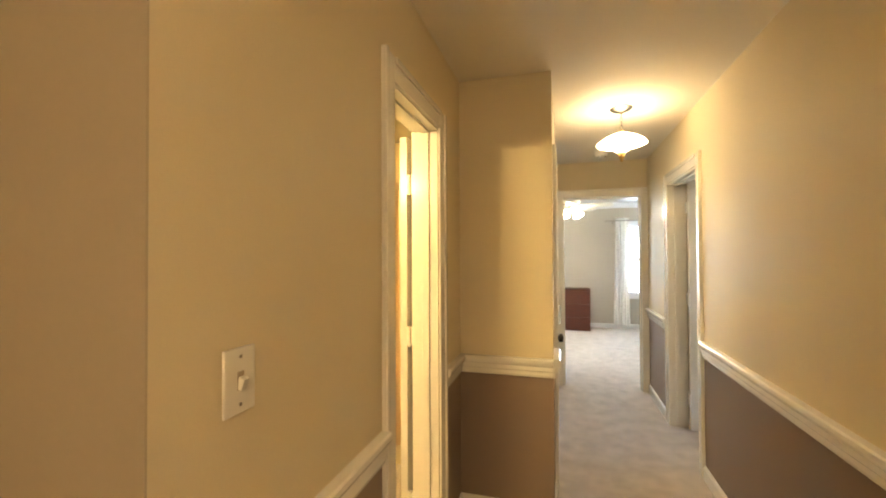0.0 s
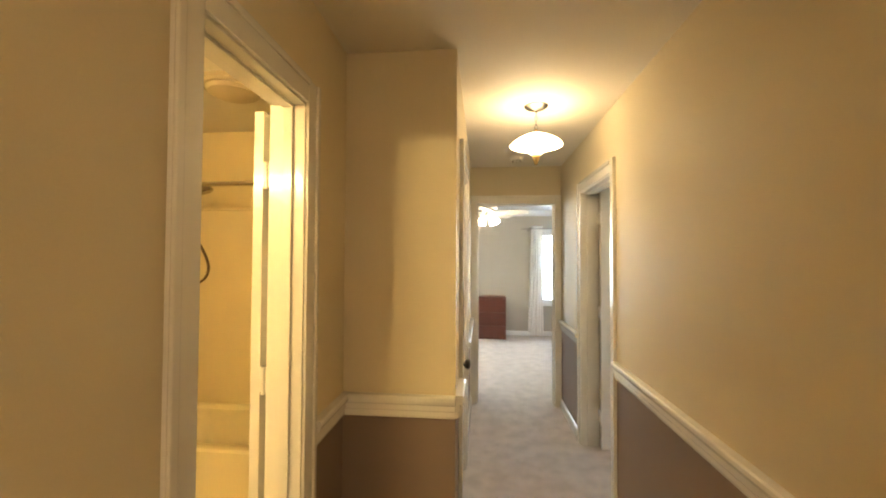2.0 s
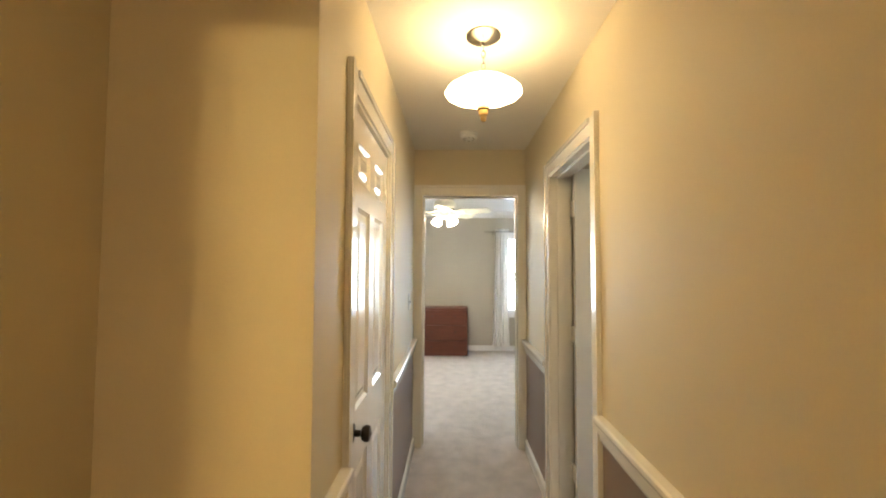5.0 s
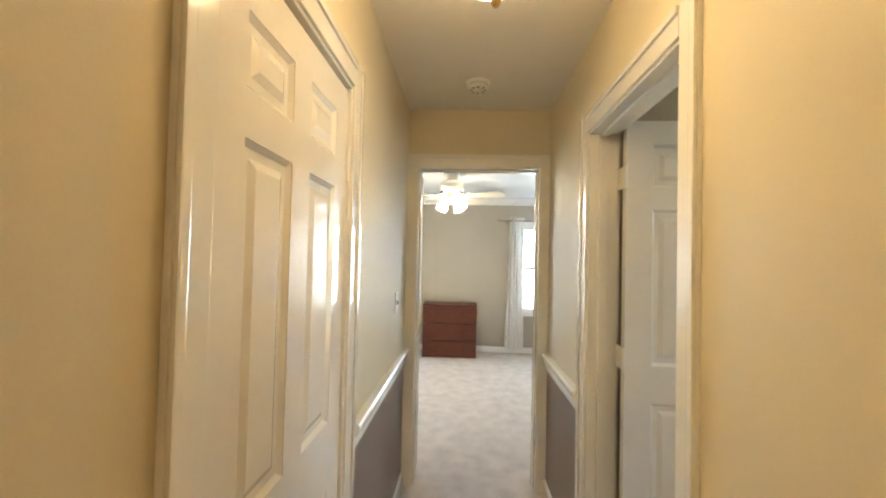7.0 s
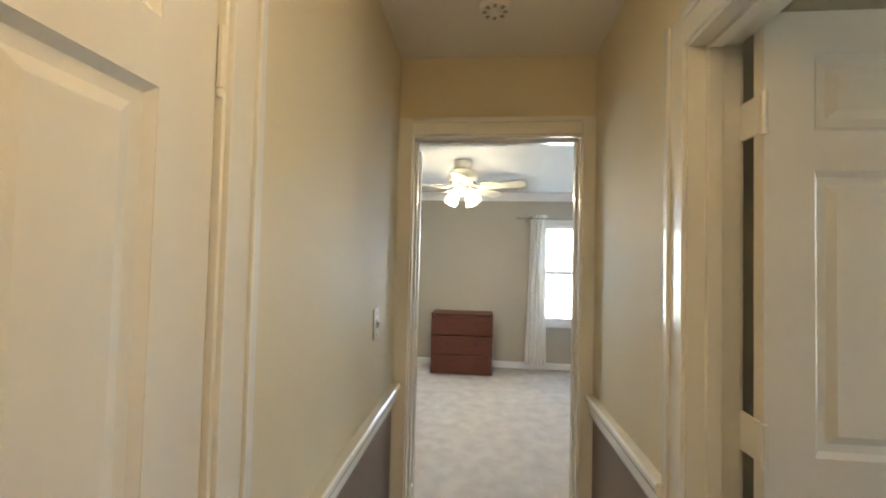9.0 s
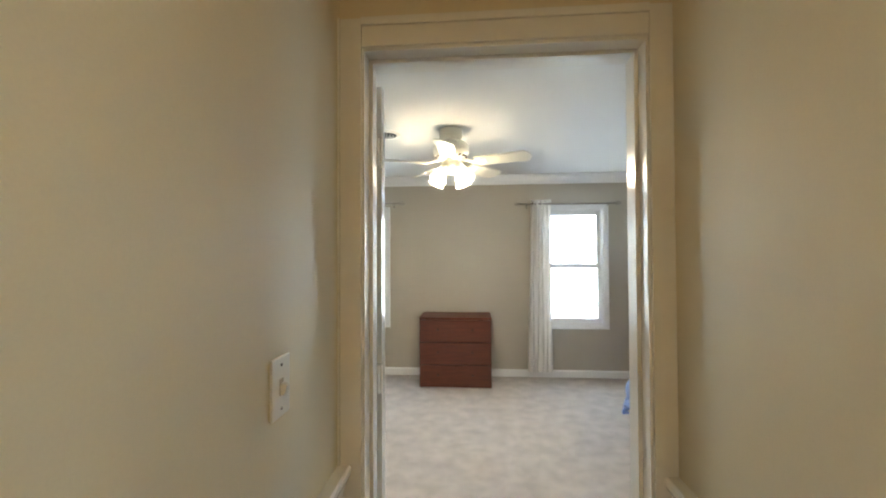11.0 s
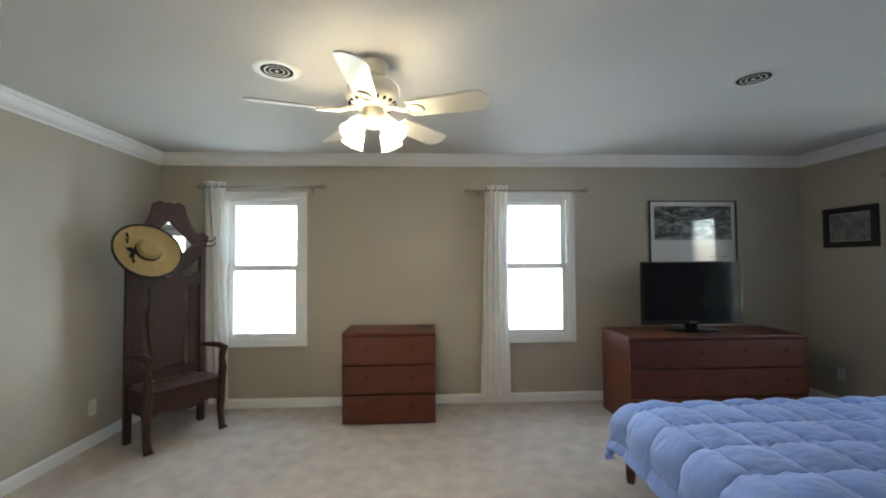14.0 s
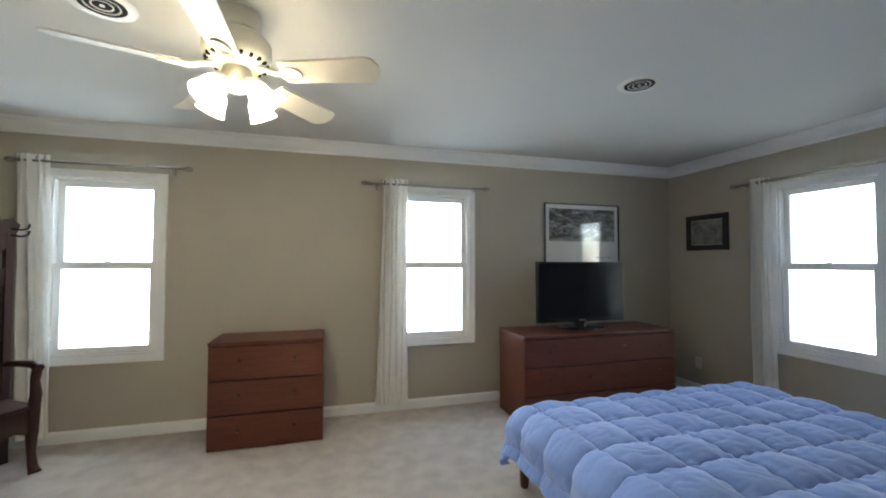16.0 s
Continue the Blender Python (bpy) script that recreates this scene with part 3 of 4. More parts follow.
# ---- bathroom ----
def bathtub(x0, x1, y0, y1, h):
    t = thing("bathtub", "cream enamel bathtub with chrome drain fittings", "bathtub", pose(0, 0, 0))
    bm = B()
    def loop(ix, iy, z, r, seg=6):
        ax, bx, ay, by = x0 + ix, x1 - ix, y0 + iy, y1 - iy
        ring = []
        for cx, cy, a0 in ((bx - r, by - r, 0), (ax + r, by - r, 90), (ax + r, ay + r, 180), (bx - r, ay + r, 270)):
            for k in range(seg + 1):
                a = radians(a0 + 90 * k / seg)
                ring.append(bm.verts.new((cx + r * math.cos(a), cy + r * math.sin(a), z)))
        return ring
    rings = [loop(0, 0, 0, 0.01), loop(0, 0, h - 0.05, 0.01), loop(-0.0, 0.0, h - 0.012, 0.012), loop(0.012, 0.012, h, 0.02), loop(0.075, 0.075, h, 0.10), loop(0.09, 0.09, h - 0.012, 0.12), loop(0.12, 0.11, h - 0.18, 0.14), loop(0.20, 0.14, 0.09, 0.14), loop(0.30, 0.2, 0.06, 0.12)]
    for a, b in zip(rings, rings[1:]):
        n = len(a)
        for k in range(n):
            bm.faces.new((a[k], a[(k + 1) % n], b[(k + 1) % n], b[k]))
    bm.faces.new(rings[-1])
    bmesh.ops.recalc_face_normals(bm, faces=bm.faces[:])
    part("basin", bm, TUB, t, smooth=True)
    part("overflow", lathe(B(), [(0.0, 0.0), (0.035, 0.0), (0.035, 0.004), (0.028, 0.010), (0.0, 0.012)], 24, pose(x0 + 0.112, (y0 + y1) / 2, h - 0.10, 0, 84, 0)), CHROME, t, "chrome overflow plate", smooth=True)


TY0, TY1, TH = 4.36, 5.06, 0.40
bathtub(XW + 0.006, XB - 0.121, TY0, TY1 - 0.006, TH)
t = thing("tub_surround", "glossy cream wall surround above the bathtub", "tub surround", pose(0, 0, 0), kind="structure")
part("end_panel", box(B(), XW, XW + 0.006, TY0 - 0.02, TY1 - 0.006, TH, 1.82, 0.002), SURROUND, t)
part("back_panel", box(B(), XW, XB - 0.121, TY1 - 0.006, TY1, TH, 1.82, 0.002), SURROUND, t)
part("end_cap", box(B(), XW, XW + 0.022, TY0 - 0.02, TY1 - 0.022, 1.82, 1.85, 0.006), SURROUND, t)
part("back_cap", box(B(), XW, XB - 0.121, TY1 - 0.022, TY1, 1.82, 1.85, 0.006), SURROUND, t)

t = thing("shower_rod", "chrome shower curtain rod", "curtain rod", pose(0, 0, 0))
part("rod", tube(B(), [(XW, 4.39, 1.89), (XB - 0.12, 4.39, 1.89)], 0.0125, 14), CHROME, t, smooth=True)
for x, s in ((XW, 1), (XB - 0.12, -1)):
    part("flange", lathe(B(), [(0.0, 0.0), (0.034, 0.0), (0.03, 0.012), (0.016, 0.02), (0.0, 0.02)], 20, pose(x, 4.39, 1.89, 0, 90 * s, 0)), CHROME, t, smooth=True)


def hanging(name, width, height, folds, depth, material, label, category, m, flare=1.0, rings=True, lean=0.0, group=""):
    """A gathered cloth from z = 0 down, hanging in folds."""
    t = thing(name, label, category, m, group)
    bm = B()
    nu, nv = folds * 12, 40
    grid = []
    for j in range(nv + 1):
        s = j / nv
        w = width * (1 + (flare - 1) * s ** 1.3)
        row = []
        for i in range(nu + 1):
            u = i / nu
            ph = 2 * math.pi * folds * u
            d = depth * (0.75 + 0.35 * math.sin(3.1 * u + 1.3) + 0.25 * math.sin(2.2 * s + 5 * u))
            x = (u - 0.5) * w + 0.008 * math.sin(ph * 0.5 + 4 * s) + lean * s
            y = d * math.sin(ph + 0.5 * math.sin(3 * s + 4 * u)) + 0.004 * math.sin(17 * s + 9 * u)
            row.append(bm.verts.new((x, y, -height * s - 0.006 * math.sin(ph) * s)))
        grid.append(row)
    for a, b in zip(grid, grid[1:]):
        for i in range(nu):
            bm.faces.new((a[i], a[i + 1], b[i + 1], b[i]))
    ob = part("cloth", bm, material, t, smooth=True)
    if material is not CURTAIN:
        ob.modifiers.new("thickness", "SOLIDIFY").thickness = 0.003
    if rings:
        for k in range(folds):
            bm = B()
            x = ((k + 0.5) / folds - 0.5) * width
            tube(bm, [(x, 0.021 * math.cos(a), -0.035 + 0.021 * math.sin(a)) for a in [2 * math.pi * i / 14 for i in range(14)]], 0.0035, 6, True)
            part("grommet", bm, STEEL, t, smooth=True)
    return t


hanging("shower_curtain", 0.40, 1.78, 5, 0.03, STRIPE, "gathered pink and yellow striped shower curtain", "shower curtain", pose(-0.215, 4.335, 1.92))

t = thing("hand_shower", "chrome hand shower with a looping metal hose", "shower", pose(0, 0, 0))
SX, SY = XW + 0.006, 4.70
part("wall_flange", lathe(B(), [(0.0, 0.0), (0.032, 0.0), (0.026, 0.010), (0.0, 0.012)], 20, pose(SX, SY, 1.98, 0, 90, 0)), CHROME, t, smooth=True)
part("arm", tube(B(), [(SX, SY, 1.98), (SX + 0.05, SY, 1.985), (SX + 0.10, SY, 1.96), (SX + 0.13, SY, 1.92), (SX + 0.135, SY, 1.87)], 0.0105, 10), CHROME, t, smooth=True)
part("holder", box(B(), SX + 0.115, SX + 0.16, SY - 0.018, SY + 0.018, 1.845, 1.89, 0.008), CHROME, t)
part("handle", tube(B(), [(SX + 0.14, SY, 1.84), (SX + 0.19, SY + 0.01, 1.875), (SX + 0.25, SY + 0.02, 1.91), (SX + 0.29, SY + 0.03, 1.925)], [0.010, 0.012, 0.012, 0.014], 12), CHROME, t, smooth=True)
part("spray_head", lathe(B(), [(0.0, -0.026), (0.042, -0.026), (0.046, -0.014), (0.038, 0.008), (0.016, 0.026), (0.0, 0.03)], 24, pose(SX + 0.315, SY + 0.035, 1.925, 8, -22, 0)), CHROME, t, smooth=True)
part("wall_bracket", lathe(B(), [(0.0, 0.0), (0.030, 0.0), (0.028, 0.014), (0.014, 0.02), (0.014, 0.045), (0.024, 0.05), (0.024, 0.07), (0.0, 0.072)], 20, pose(SX, SY + 0.02, 1.385, 0, 90, 0)), CHROME, t, smooth=True)
hose = [(0.0, 1.86), (-0.05, 1.76), (-0.075, 1.60), (-0.06, 1.46), (0.0, 1.345), (0.10, 1.285), (0.20, 1.30), (0.245, 1.38), (0.22, 1.48), (0.14, 1.62), (0.06, 1.75), (0.04, 1.85)]
for k in range(3):
    hose = [hose[0]] + [((p[0] * (1 - f) + q[0] * f), (p[1] * (1 - f) + q[1] * f)) for p, q in zip(hose, hose[1:]) for f in (0.25, 0.75)] + [hose[-1]]
hose = [(SX + 0.135 + 0.62 * u, SY - 0.02 + 0.64 * u, z) for u, z in hose]
part("hose", tube(B(), hose, 0.0085, 8), HOSE, t, "flexible ribbed metal hose", smooth=True)

t = thing("bath_faucet", "chrome single-lever bath valve and spout", "faucet", pose(SX, 4.72, 0.70))
part("escutcheon", box(B(), 0.0, 0.008, -0.075, 0.075, -0.075, 0.075, 0.004), CHROME, t)
part("lever", tube(B(), [(0.008, 0, 0), (0.045, 0, 0.0), (0.055, 0.02, -0.01), (0.06, 0.075, -0.03)], [0.022, 0.02, 0.012, 0.008], 12), CHROME, t, smooth=True)
part("spout", tube(B(), [(0.0, 0.0, -0.13), (0.05, 0, -0.13), (0.11, 0, -0.135), (0.125, 0, -0.155)], [0.026, 0.024, 0.020, 0.016], 14), CHROME, t, smooth=True)

t = thing("bathroom_ceiling_light", "unlit round ceiling light with a frosted dome", "ceiling lamp", pose(-0.53, 4.28, TOP))
part("rim", lathe(B(), [(0.0, 0.0), (0.165, 0.0), (0.165, -0.022), (0.150, -0.034), (0.135, -0.034), (0.0, -0.03)], 40), DOME, t, smooth=True)
part("dome", lathe(B(), [(0.135, -0.034), (0.125, -0.055), (0.09, -0.072), (0.04, -0.08), (0.0, -0.082)], 40), DOME, t, "frosted dome", smooth=True)

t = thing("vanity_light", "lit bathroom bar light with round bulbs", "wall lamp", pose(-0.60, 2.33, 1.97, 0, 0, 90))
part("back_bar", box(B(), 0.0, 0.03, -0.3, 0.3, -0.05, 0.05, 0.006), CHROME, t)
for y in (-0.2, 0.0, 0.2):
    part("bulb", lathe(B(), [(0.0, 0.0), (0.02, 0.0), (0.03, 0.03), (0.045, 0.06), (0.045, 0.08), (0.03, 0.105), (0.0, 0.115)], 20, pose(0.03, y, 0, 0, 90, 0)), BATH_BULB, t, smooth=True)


# ---- bedroom: windows, curtains ----
def sash_window(name, width, z0, z1, m, label):
    """A double-hung window; local x across from 0 to width, y out through the wall, face at y = 0."""
    t = thing(name, label, "window", m, kind="structure")
    cw = 0.060
    bm = B()
    for x0, x1 in ((-cw, 0.0), (width, width + cw)):
        box(bm, x0, x1, -0.016, 0.0, z0 - cw, z1 + cw, 0.003)
    for a, b in ((z0 - cw, z0), (z1, z1 + cw)):
        box(bm, 0, width, -0.016, 0.0, a, b, 0.003)
    for x0, x1 in ((-cw, -cw + 0.02), (width + cw - 0.02, width + cw)):
        box(bm, x0 + 0.001, x1 - 0.001, -0.024, -0.016, z0 - cw, z1 + cw, 0.003)
    for a, b in ((z0 - cw, z0 - cw + 0.02), (z1 + cw - 0.02, z1 + cw)):
        box(bm, -cw + 0.02, width + cw - 0.02, -0.024, -0.016, a + 0.001, b - 0.001, 0.003)
    part("window_frame", bm, TRIM_BED, t)
    bm = B()
    for x0, x1 in ((0, 0.014), (width - 0.014, width)):
        box(bm, x0, x1, 0, 0.139, z0, z1)
    box(bm, 0.014, width - 0.014, 0, 0.139, z1 - 0.014, z1)
    part("jamb", bm, TRIM_BED, t)
    part("window_sill", box(B(), 0.014, width - 0.014, 0.0, 0.139, z0, z0 + 0.018, 0.004), TRIM_BED, t)
    zm = (z0 + z1) / 2 + 0.01
    for nm, y, a, b in (("lower_sash", 0.014, z0 + 0.018, zm + 0.018), ("upper_sash", 0.050, zm - 0.018, z1 - 0.014)):
        bm = B()
        xa, xb, r = 0.0142, width - 0.0142, 0.046
        box(bm, xa, xa + r, y, y + 0.032, a, b, 0.003)
        box(bm, xb - r, xb, y, y + 0.032, a, b, 0.003)
        box(bm, xa + r, xb - r, y, y + 0.032, a, a + (0.045 if nm == "lower_sash" else r), 0.003)
        box(bm, xa + r, xb - r, y, y + 0.032, b - (r if nm == "lower_sash" else 0.05), b, 0.003)
        s = part(nm, bm, TRIM_BED, t)
        g = part("pane", box(B(), xa + r - 0.004, xb - r + 0.004, y + 0.014, y + 0.018, a + 0.02, b - 0.02), GLASS, s)
        g.visible_shadow = False
    bm = B()
    box(bm, width / 2 - 0.03, width / 2 + 0.03, 0.018, 0.042, zm + 0.018, zm + 0.026, 0.002)
    box(bm, width / 2 - 0.008, width / 2 + 0.03, 0.022, 0.036, zm + 0.026, zm + 0.034, 0.002)
    part("sash_lock", bm, TRIM_BED, t)
    return t


sash_window("window_1", W1[1] - W1[0], *WZ, pose(W1[0], YN, 0), "white double-hung window in bright daylight")
sash_window("window_2", W2[1] - W2[0], *WZ, pose(W2[0], YN, 0), "white double-hung window in bright daylight")
sash_window("window_3", W3[1] - W3[0], *WZ, pose(XE, W3[1], 0, 0, 0, -90), "white double-hung window on the side wall")
# unseen window, with its wall opening, added to light the side room
sash_window("added_window_4", 0.8, 0.6, 2.05, pose(3.6, 5.3, 0, 0, 0, -90), "unseen double-hung window added to light the side room")


def curtain_rod(length, m, label):
    """A rod along local x from 0, at y = -0.075 from the wall."""
    t = thing("curtain_rod", label, "curtain rod", m)
    part("rod", tube(B(), [(0, -0.075, 0), (length, -0.075, 0)], 0.009, 12), STEEL, t, smooth=True)
    for x, s in ((0, -1), (length, 1)):
        f = part("finial", lathe(B(), [(0.0, 0.0), (0.013, 0.0), (0.013, 0.012), (0.008, 0.016), (0.008, 0.022), (0.0, 0.022)], 16, pose(x, -0.075, 0, 0, 90 * s, 0)), STEEL, t, smooth=True)
        for k in range(3):
            bm = B()
            pts = []
            for i in range(14):
                a = 2 * math.pi * i / 14
                pts.append(pose(x + s * 0.052, -0.075, 0, 60 * k, 0, 0) @ Vector((0.032 * math.cos(a), 0.020 * math.sin(a), 0)))
            part("wire_loop", tube(bm, pts, 0.0028, 6, True), STEEL, f, smooth=True)
    for x in (0.06, length - 0.06):
        bm = B()
        tube(bm, [(x, 0, -0.02), (x, -0.055, -0.02), (x, -0.072, -0.012)], 0.005, 8)
        box(bm, x - 0.01, x + 0.01, -0.004, 0.0, -0.05, 0.012, 0.002)
        part("bracket", bm, STEEL, t)


curtain_rod(1.03, pose(-0.87, YN, 2.088), "brushed nickel curtain rod with open wire finials")
curtain_rod(1.05, pose(1.65, YN, 2.055), "brushed nickel curtain rod with open wire finials")
curtain_rod(1.10, pose(XE, 9.27, 2.06, 0, 0, -90), "brushed nickel curtain rod on the side wall")
hanging("curtain", 0.20, 2.06, 4, 0.022, CURTAIN, "white textured curtain pushed aside on a rod", "curtain", pose(-0.785, YN - 0.075, 2.135), 1.12, lean=0.03, group="bedroom curtains")
hanging("curtain", 0.235, 2.025, 5, 0.024, CURTAIN, "white textured curtain pushed aside on a rod", "curtain", pose(1.868, YN - 0.075, 2.105), 1.22, lean=-0.02, group="bedroom curtains")
hanging("curtain", 0.18, 2.04, 5, 0.024, CURTAIN, "white textured curtain on the side window", "curtain", pose(XE - 0.075, 9.09, 2.095, 0, 0, -90), 1.25, lean=0.02, group="bedroom curtains")


# ---- chest and dresser ----
def drawer_chest(name, label, width, depth, height, rows, m, knob_label):
    """Front faces -y; local origin at the front left foot corner."""
    t = thing(name, label, "dresser", m)
    part("side_panel", box(B(), 0, 0.018, 0.018, depth, 0, height - 0.022, 0.002), WOOD, t)
    part("side_panel", box(B(), width - 0.018, width, 0.018, depth, 0, height - 0.022, 0.002), WOOD, t)
    part("back_panel", box(B(), 0.018, width - 0.018, depth - 0.008, depth, 0.03, height - 0.022), WOOD, t)
    part("plinth", box(B(), 0.018, width - 0.018, 0.03, 0.05, 0, 0.05), GAP_SHADE, t)
    part("top_panel", box(B(), -0.002, width + 0.002, -0.002, depth, height - 0.022, height, 0.004), WOOD, t)
    # backing strips paint in the shadow seen between the drawers
    bm = B()
    n = len(rows)
    fh = (height - 0.034) / n
    for k in range(n):
        box(bm, 0.018, width - 0.018, 0.022, 0.030, fh * k + 0.01, fh * (k + 1))
    part("gap_backing", bm, GAP_SHADE, t, "near-black backing painted as the shadow in the drawer gaps")
    for k, cols in enumerate(rows):
        z0, z1 = 0.010 + fh * k, 0.010 + fh * (k + 1) - 0.010
        for c in range(cols):
            x0, x1 = width * c / cols + 0.002, width * (c + 1) / cols - 0.002
            d = part("drawer", box(B(), x0, x1, 0.0, 0.0195, z0, z1, 0.0025), WOOD, t)
            for f in ((0.26, 0.74) if width < 1 else (0.15, 0.40, 0.63, 0.87)):
                kx = x0 + (x1 - x0) * f
                part("knob", lathe(B(), [(0.0, 0.0), (0.007, 0.0), (0.006, 0.010), (0.013, 0.016), (0.015, 0.022), (0.010, 0.028), (0.0, 0.029)], 16, pose(kx, 0.0, (z0 + z1) / 2 + 0.02, 90, 0, 0)), WOOD_KNOB, d, knob_label, smooth=True)
    return t


drawer_chest("chest_of_drawers", "red-brown three-drawer chest with small wooden knobs", 0.788, 0.42, 0.772, (1, 1, 1), pose(0.474, 9.67, 0), "small round wooden knob")
drawer_chest("dresser", "long red-brown wide-drawer dresser below a television", 1.53, 0.50, 0.74, (1, 1, 1), pose(2.84, 9.455, 0), "small round wooden knob")

t = thing("television", "black flat television on a short stand on the dresser", "television", pose(3.58, 9.76, 0.74))
W, Z0, Z1 = 0.466, 0.055, 0.615
bm = B()
for x0, x1, z0, z1 in ((-W, -W + 0.02, Z0, Z1), (W - 0.02, W, Z0, Z1), (-W + 0.02, W - 0.02, Z1 - 0.02, Z1), (-W + 0.02, W - 0.02, Z0, Z0 + 0.038)):
    box(bm, x0, x1, -0.022, 0.01, z0, z1, 0.004)
part("bezel", bm, BLACK, t, "glossy black bezel")
part("screen", box(B(), -W + 0.02, W - 0.02, -0.014, 0.005, Z0 + 0.038, Z1 - 0.02), SCREEN, t, "dark glass screen")
part("rear_shell", box(B(), -W + 0.04, W - 0.04, 0.01, 0.07, Z0 + 0.04, Z1 - 0.05, 0.02), BLACK, t)
part("neck", box(B(), -0.05, 0.05, -0.005, 0.03, 0.012, Z0 + 0.06, 0.008), BLACK, t)
part("stand_base", lathe(B(), [(0.0, 0.0), (0.24, 0.0), (0.24, 0.006), (0.22, 0.012), (0.05, 0.018), (0.0, 0.018)], 40, pose(0, 0, 0) @ Matrix.Diagonal((1, 0.62, 1, 1))), BLACK, t, smooth=True)
part("maker_badge", box(B(), -0.03, 0.03, -0.0235, -0.0215, Z0 + 0.012, Z0 + 0.022), STEEL, t)


def picture(name, label, width, height, m, rim, frame_mat, mats, inner, deep=0.022):
    t = thing(name, label, "picture", m)
    for x0, x1, z0, z1 in ((0, rim, 0, height), (width - rim, width, 0, height), (rim, width - rim, 0, rim), (rim, width - rim, height - rim, height)):
        part("frame_bar", box(B(), x0, x1, -deep, 0, z0, z1, 0.003), frame_mat, t)
    part("mat_board", box(B(), rim, width - rim, -0.008, -0.002, rim, height - rim), mats, t)
    part("print", box(B(), *inner[:2], -0.0095, -0.008, *inner[2:]), PHOTO if name == "framed_poster" else PHOTO_2, t)
    if name == "framed_poster":
        for x0, x1, z in ((0.62, 0.66, 0.07), (0.69, 0.72, 0.07), (0.75, 0.80, 0.07)):
            part("caption_bar", box(B(), x0, x1, -0.0088, -0.0080, z, z + 0.012), STEEL, t)
    g = part("glass_pane", box(B(), rim, width - rim, -0.0135, -0.0115, rim, height - rim), GLASS, t)
    g.visible_shadow = False


picture("framed_poster", "black-and-white mountain poster in a thin black frame", 0.905, 0.64, pose(3.42, YN, 1.325), 0.012, FRAME_BLACK, MAT_BOARD, (0.055, 0.85, 0.245, 0.585))
picture("framed_photo", "small grey landscape photo in a wide black frame", 0.468, 0.365, pose(XE, 9.90, 1.475, 0, 0, -90), 0.055, FRAME_BLACK, MAT_BOARD, (0.06, 0.408, 0.06, 0.305))


# ---- ceiling fan ----
def ceiling_fan(m):
    t = thing("ceiling_fan", "cream five-blade ceiling fan with lit glass bells", "ceiling fan", m)
    part("canopy", lathe(B(), [(0.0, 0.0), (0.085, 0.0), (0.088, -0.02), (0.085, -0.07), (0.070, -0.085), (0.0, -0.085)], 40), FAN_WHITE, t, smooth=True)
    part("motor", lathe(B(), [(0.07, -0.085), (0.115, -0.10), (0.135, -0.125), (0.138, -0.175), (0.128, -0.20), (0.10, -0.222), (0.06, -0.235), (0.0, -0.235)], 48), FAN_WHITE, t, smooth=True)
    for k in range(20):
        part("vent_slot", box(B(), 0.098, 0.126, -0.006, 0.006, -0.217, -0.2035, 0.001, pose(0, 0, 0, 0, 0, 18 * k)), BRONZE, t)
    for k in range(5):
        a = 52.5 + 72 * k
        bm = B()
        rows = 18
        top, bot = [], []
        for i in range(rows + 1):
            s = i / rows
            x = 0.20 + 0.415 * s
            w = 0.056 + 0.013 * s
            e = max(0.0, (x - 0.56) / 0.055)
            w *= math.sqrt(max(0.0, 1 - e * e * 0.92))
            for zs, dst in ((0.004, top), (-0.004, bot)):
                dst.append([bm.verts.new((x, y, zs + y * -0.29)) for y in (-w, -w * 0.4, w * 0.4, w)])
        for g in (top, bot):
            for p, q in zip(g, g[1:]):
                for j in range(3):
                    bm.faces.new((p[j], p[j + 1], q[j + 1], q[j]))
        for p, q, c, d in zip(top, top[1:], bot, bot[1:]):
            bm.faces.new((p[0], q[0], d[0], c[0])), bm.faces.new((p[3], q[3], d[3], c[3]))
        bm.faces.new((*top[0], *bot[0][::-1])), bm.faces.new((*top[-1], *bot[-1][::-1]))
        bmesh.ops.recalc_face_normals(bm, faces=bm.faces[:])
        bl = part("blade", bm, FAN_WHITE, t, m=pose(0, 0, -0.255, 0, 0, a))
        bm = B()
        tube(bm, [(0.09, 0, 0.022), (0.13, 0, 0.012), (0.17, 0, -0.004), (0.20, 0, -0.008)], [0.014, 0.011, 0.011, 0.012], 10)
        tube(bm, [(0.235 + 0.045 * math.cos(q), 0.034 * math.sin(q), -0.009 - 0.0099 * math.sin(q)) for q in [2 * math.pi * i / 20 for i in range(20)]], 0.0055, 8, True)
        part("blade_iron", bm, FAN_WHITE, bl, smooth=True)
    part("light_hub", lathe(B(), [(0.0, -0.235), (0.055, -0.235), (0.062, -0.26), (0.060, -0.30), (0.045, -0.325), (0.02, -0.34), (0.0, -0.345)], 32), FAN_WHITE, t, smooth=True)
    for k in range(4):
        a = -126 + 90 * k
        m2 = pose(0, 0, -0.290, 0, 0, a)
        arm = part("lamp_arm", tube(B(), [(0.045, 0, 0), (0.07, 0, -0.002), (0.088, 0, -0.015)], 0.012, 10), FAN_WHITE, t, smooth=True, m=m2)
        tip = pose(0.088, 0, -0.018, 0, -35, 0)
        part("socket", lathe(B(), [(0.0, 0.012), (0.020, 0.012), (0.026, 0.0), (0.026, -0.022), (0.0, -0.022)], 20, tip), FAN_WHITE, arm, smooth=True)
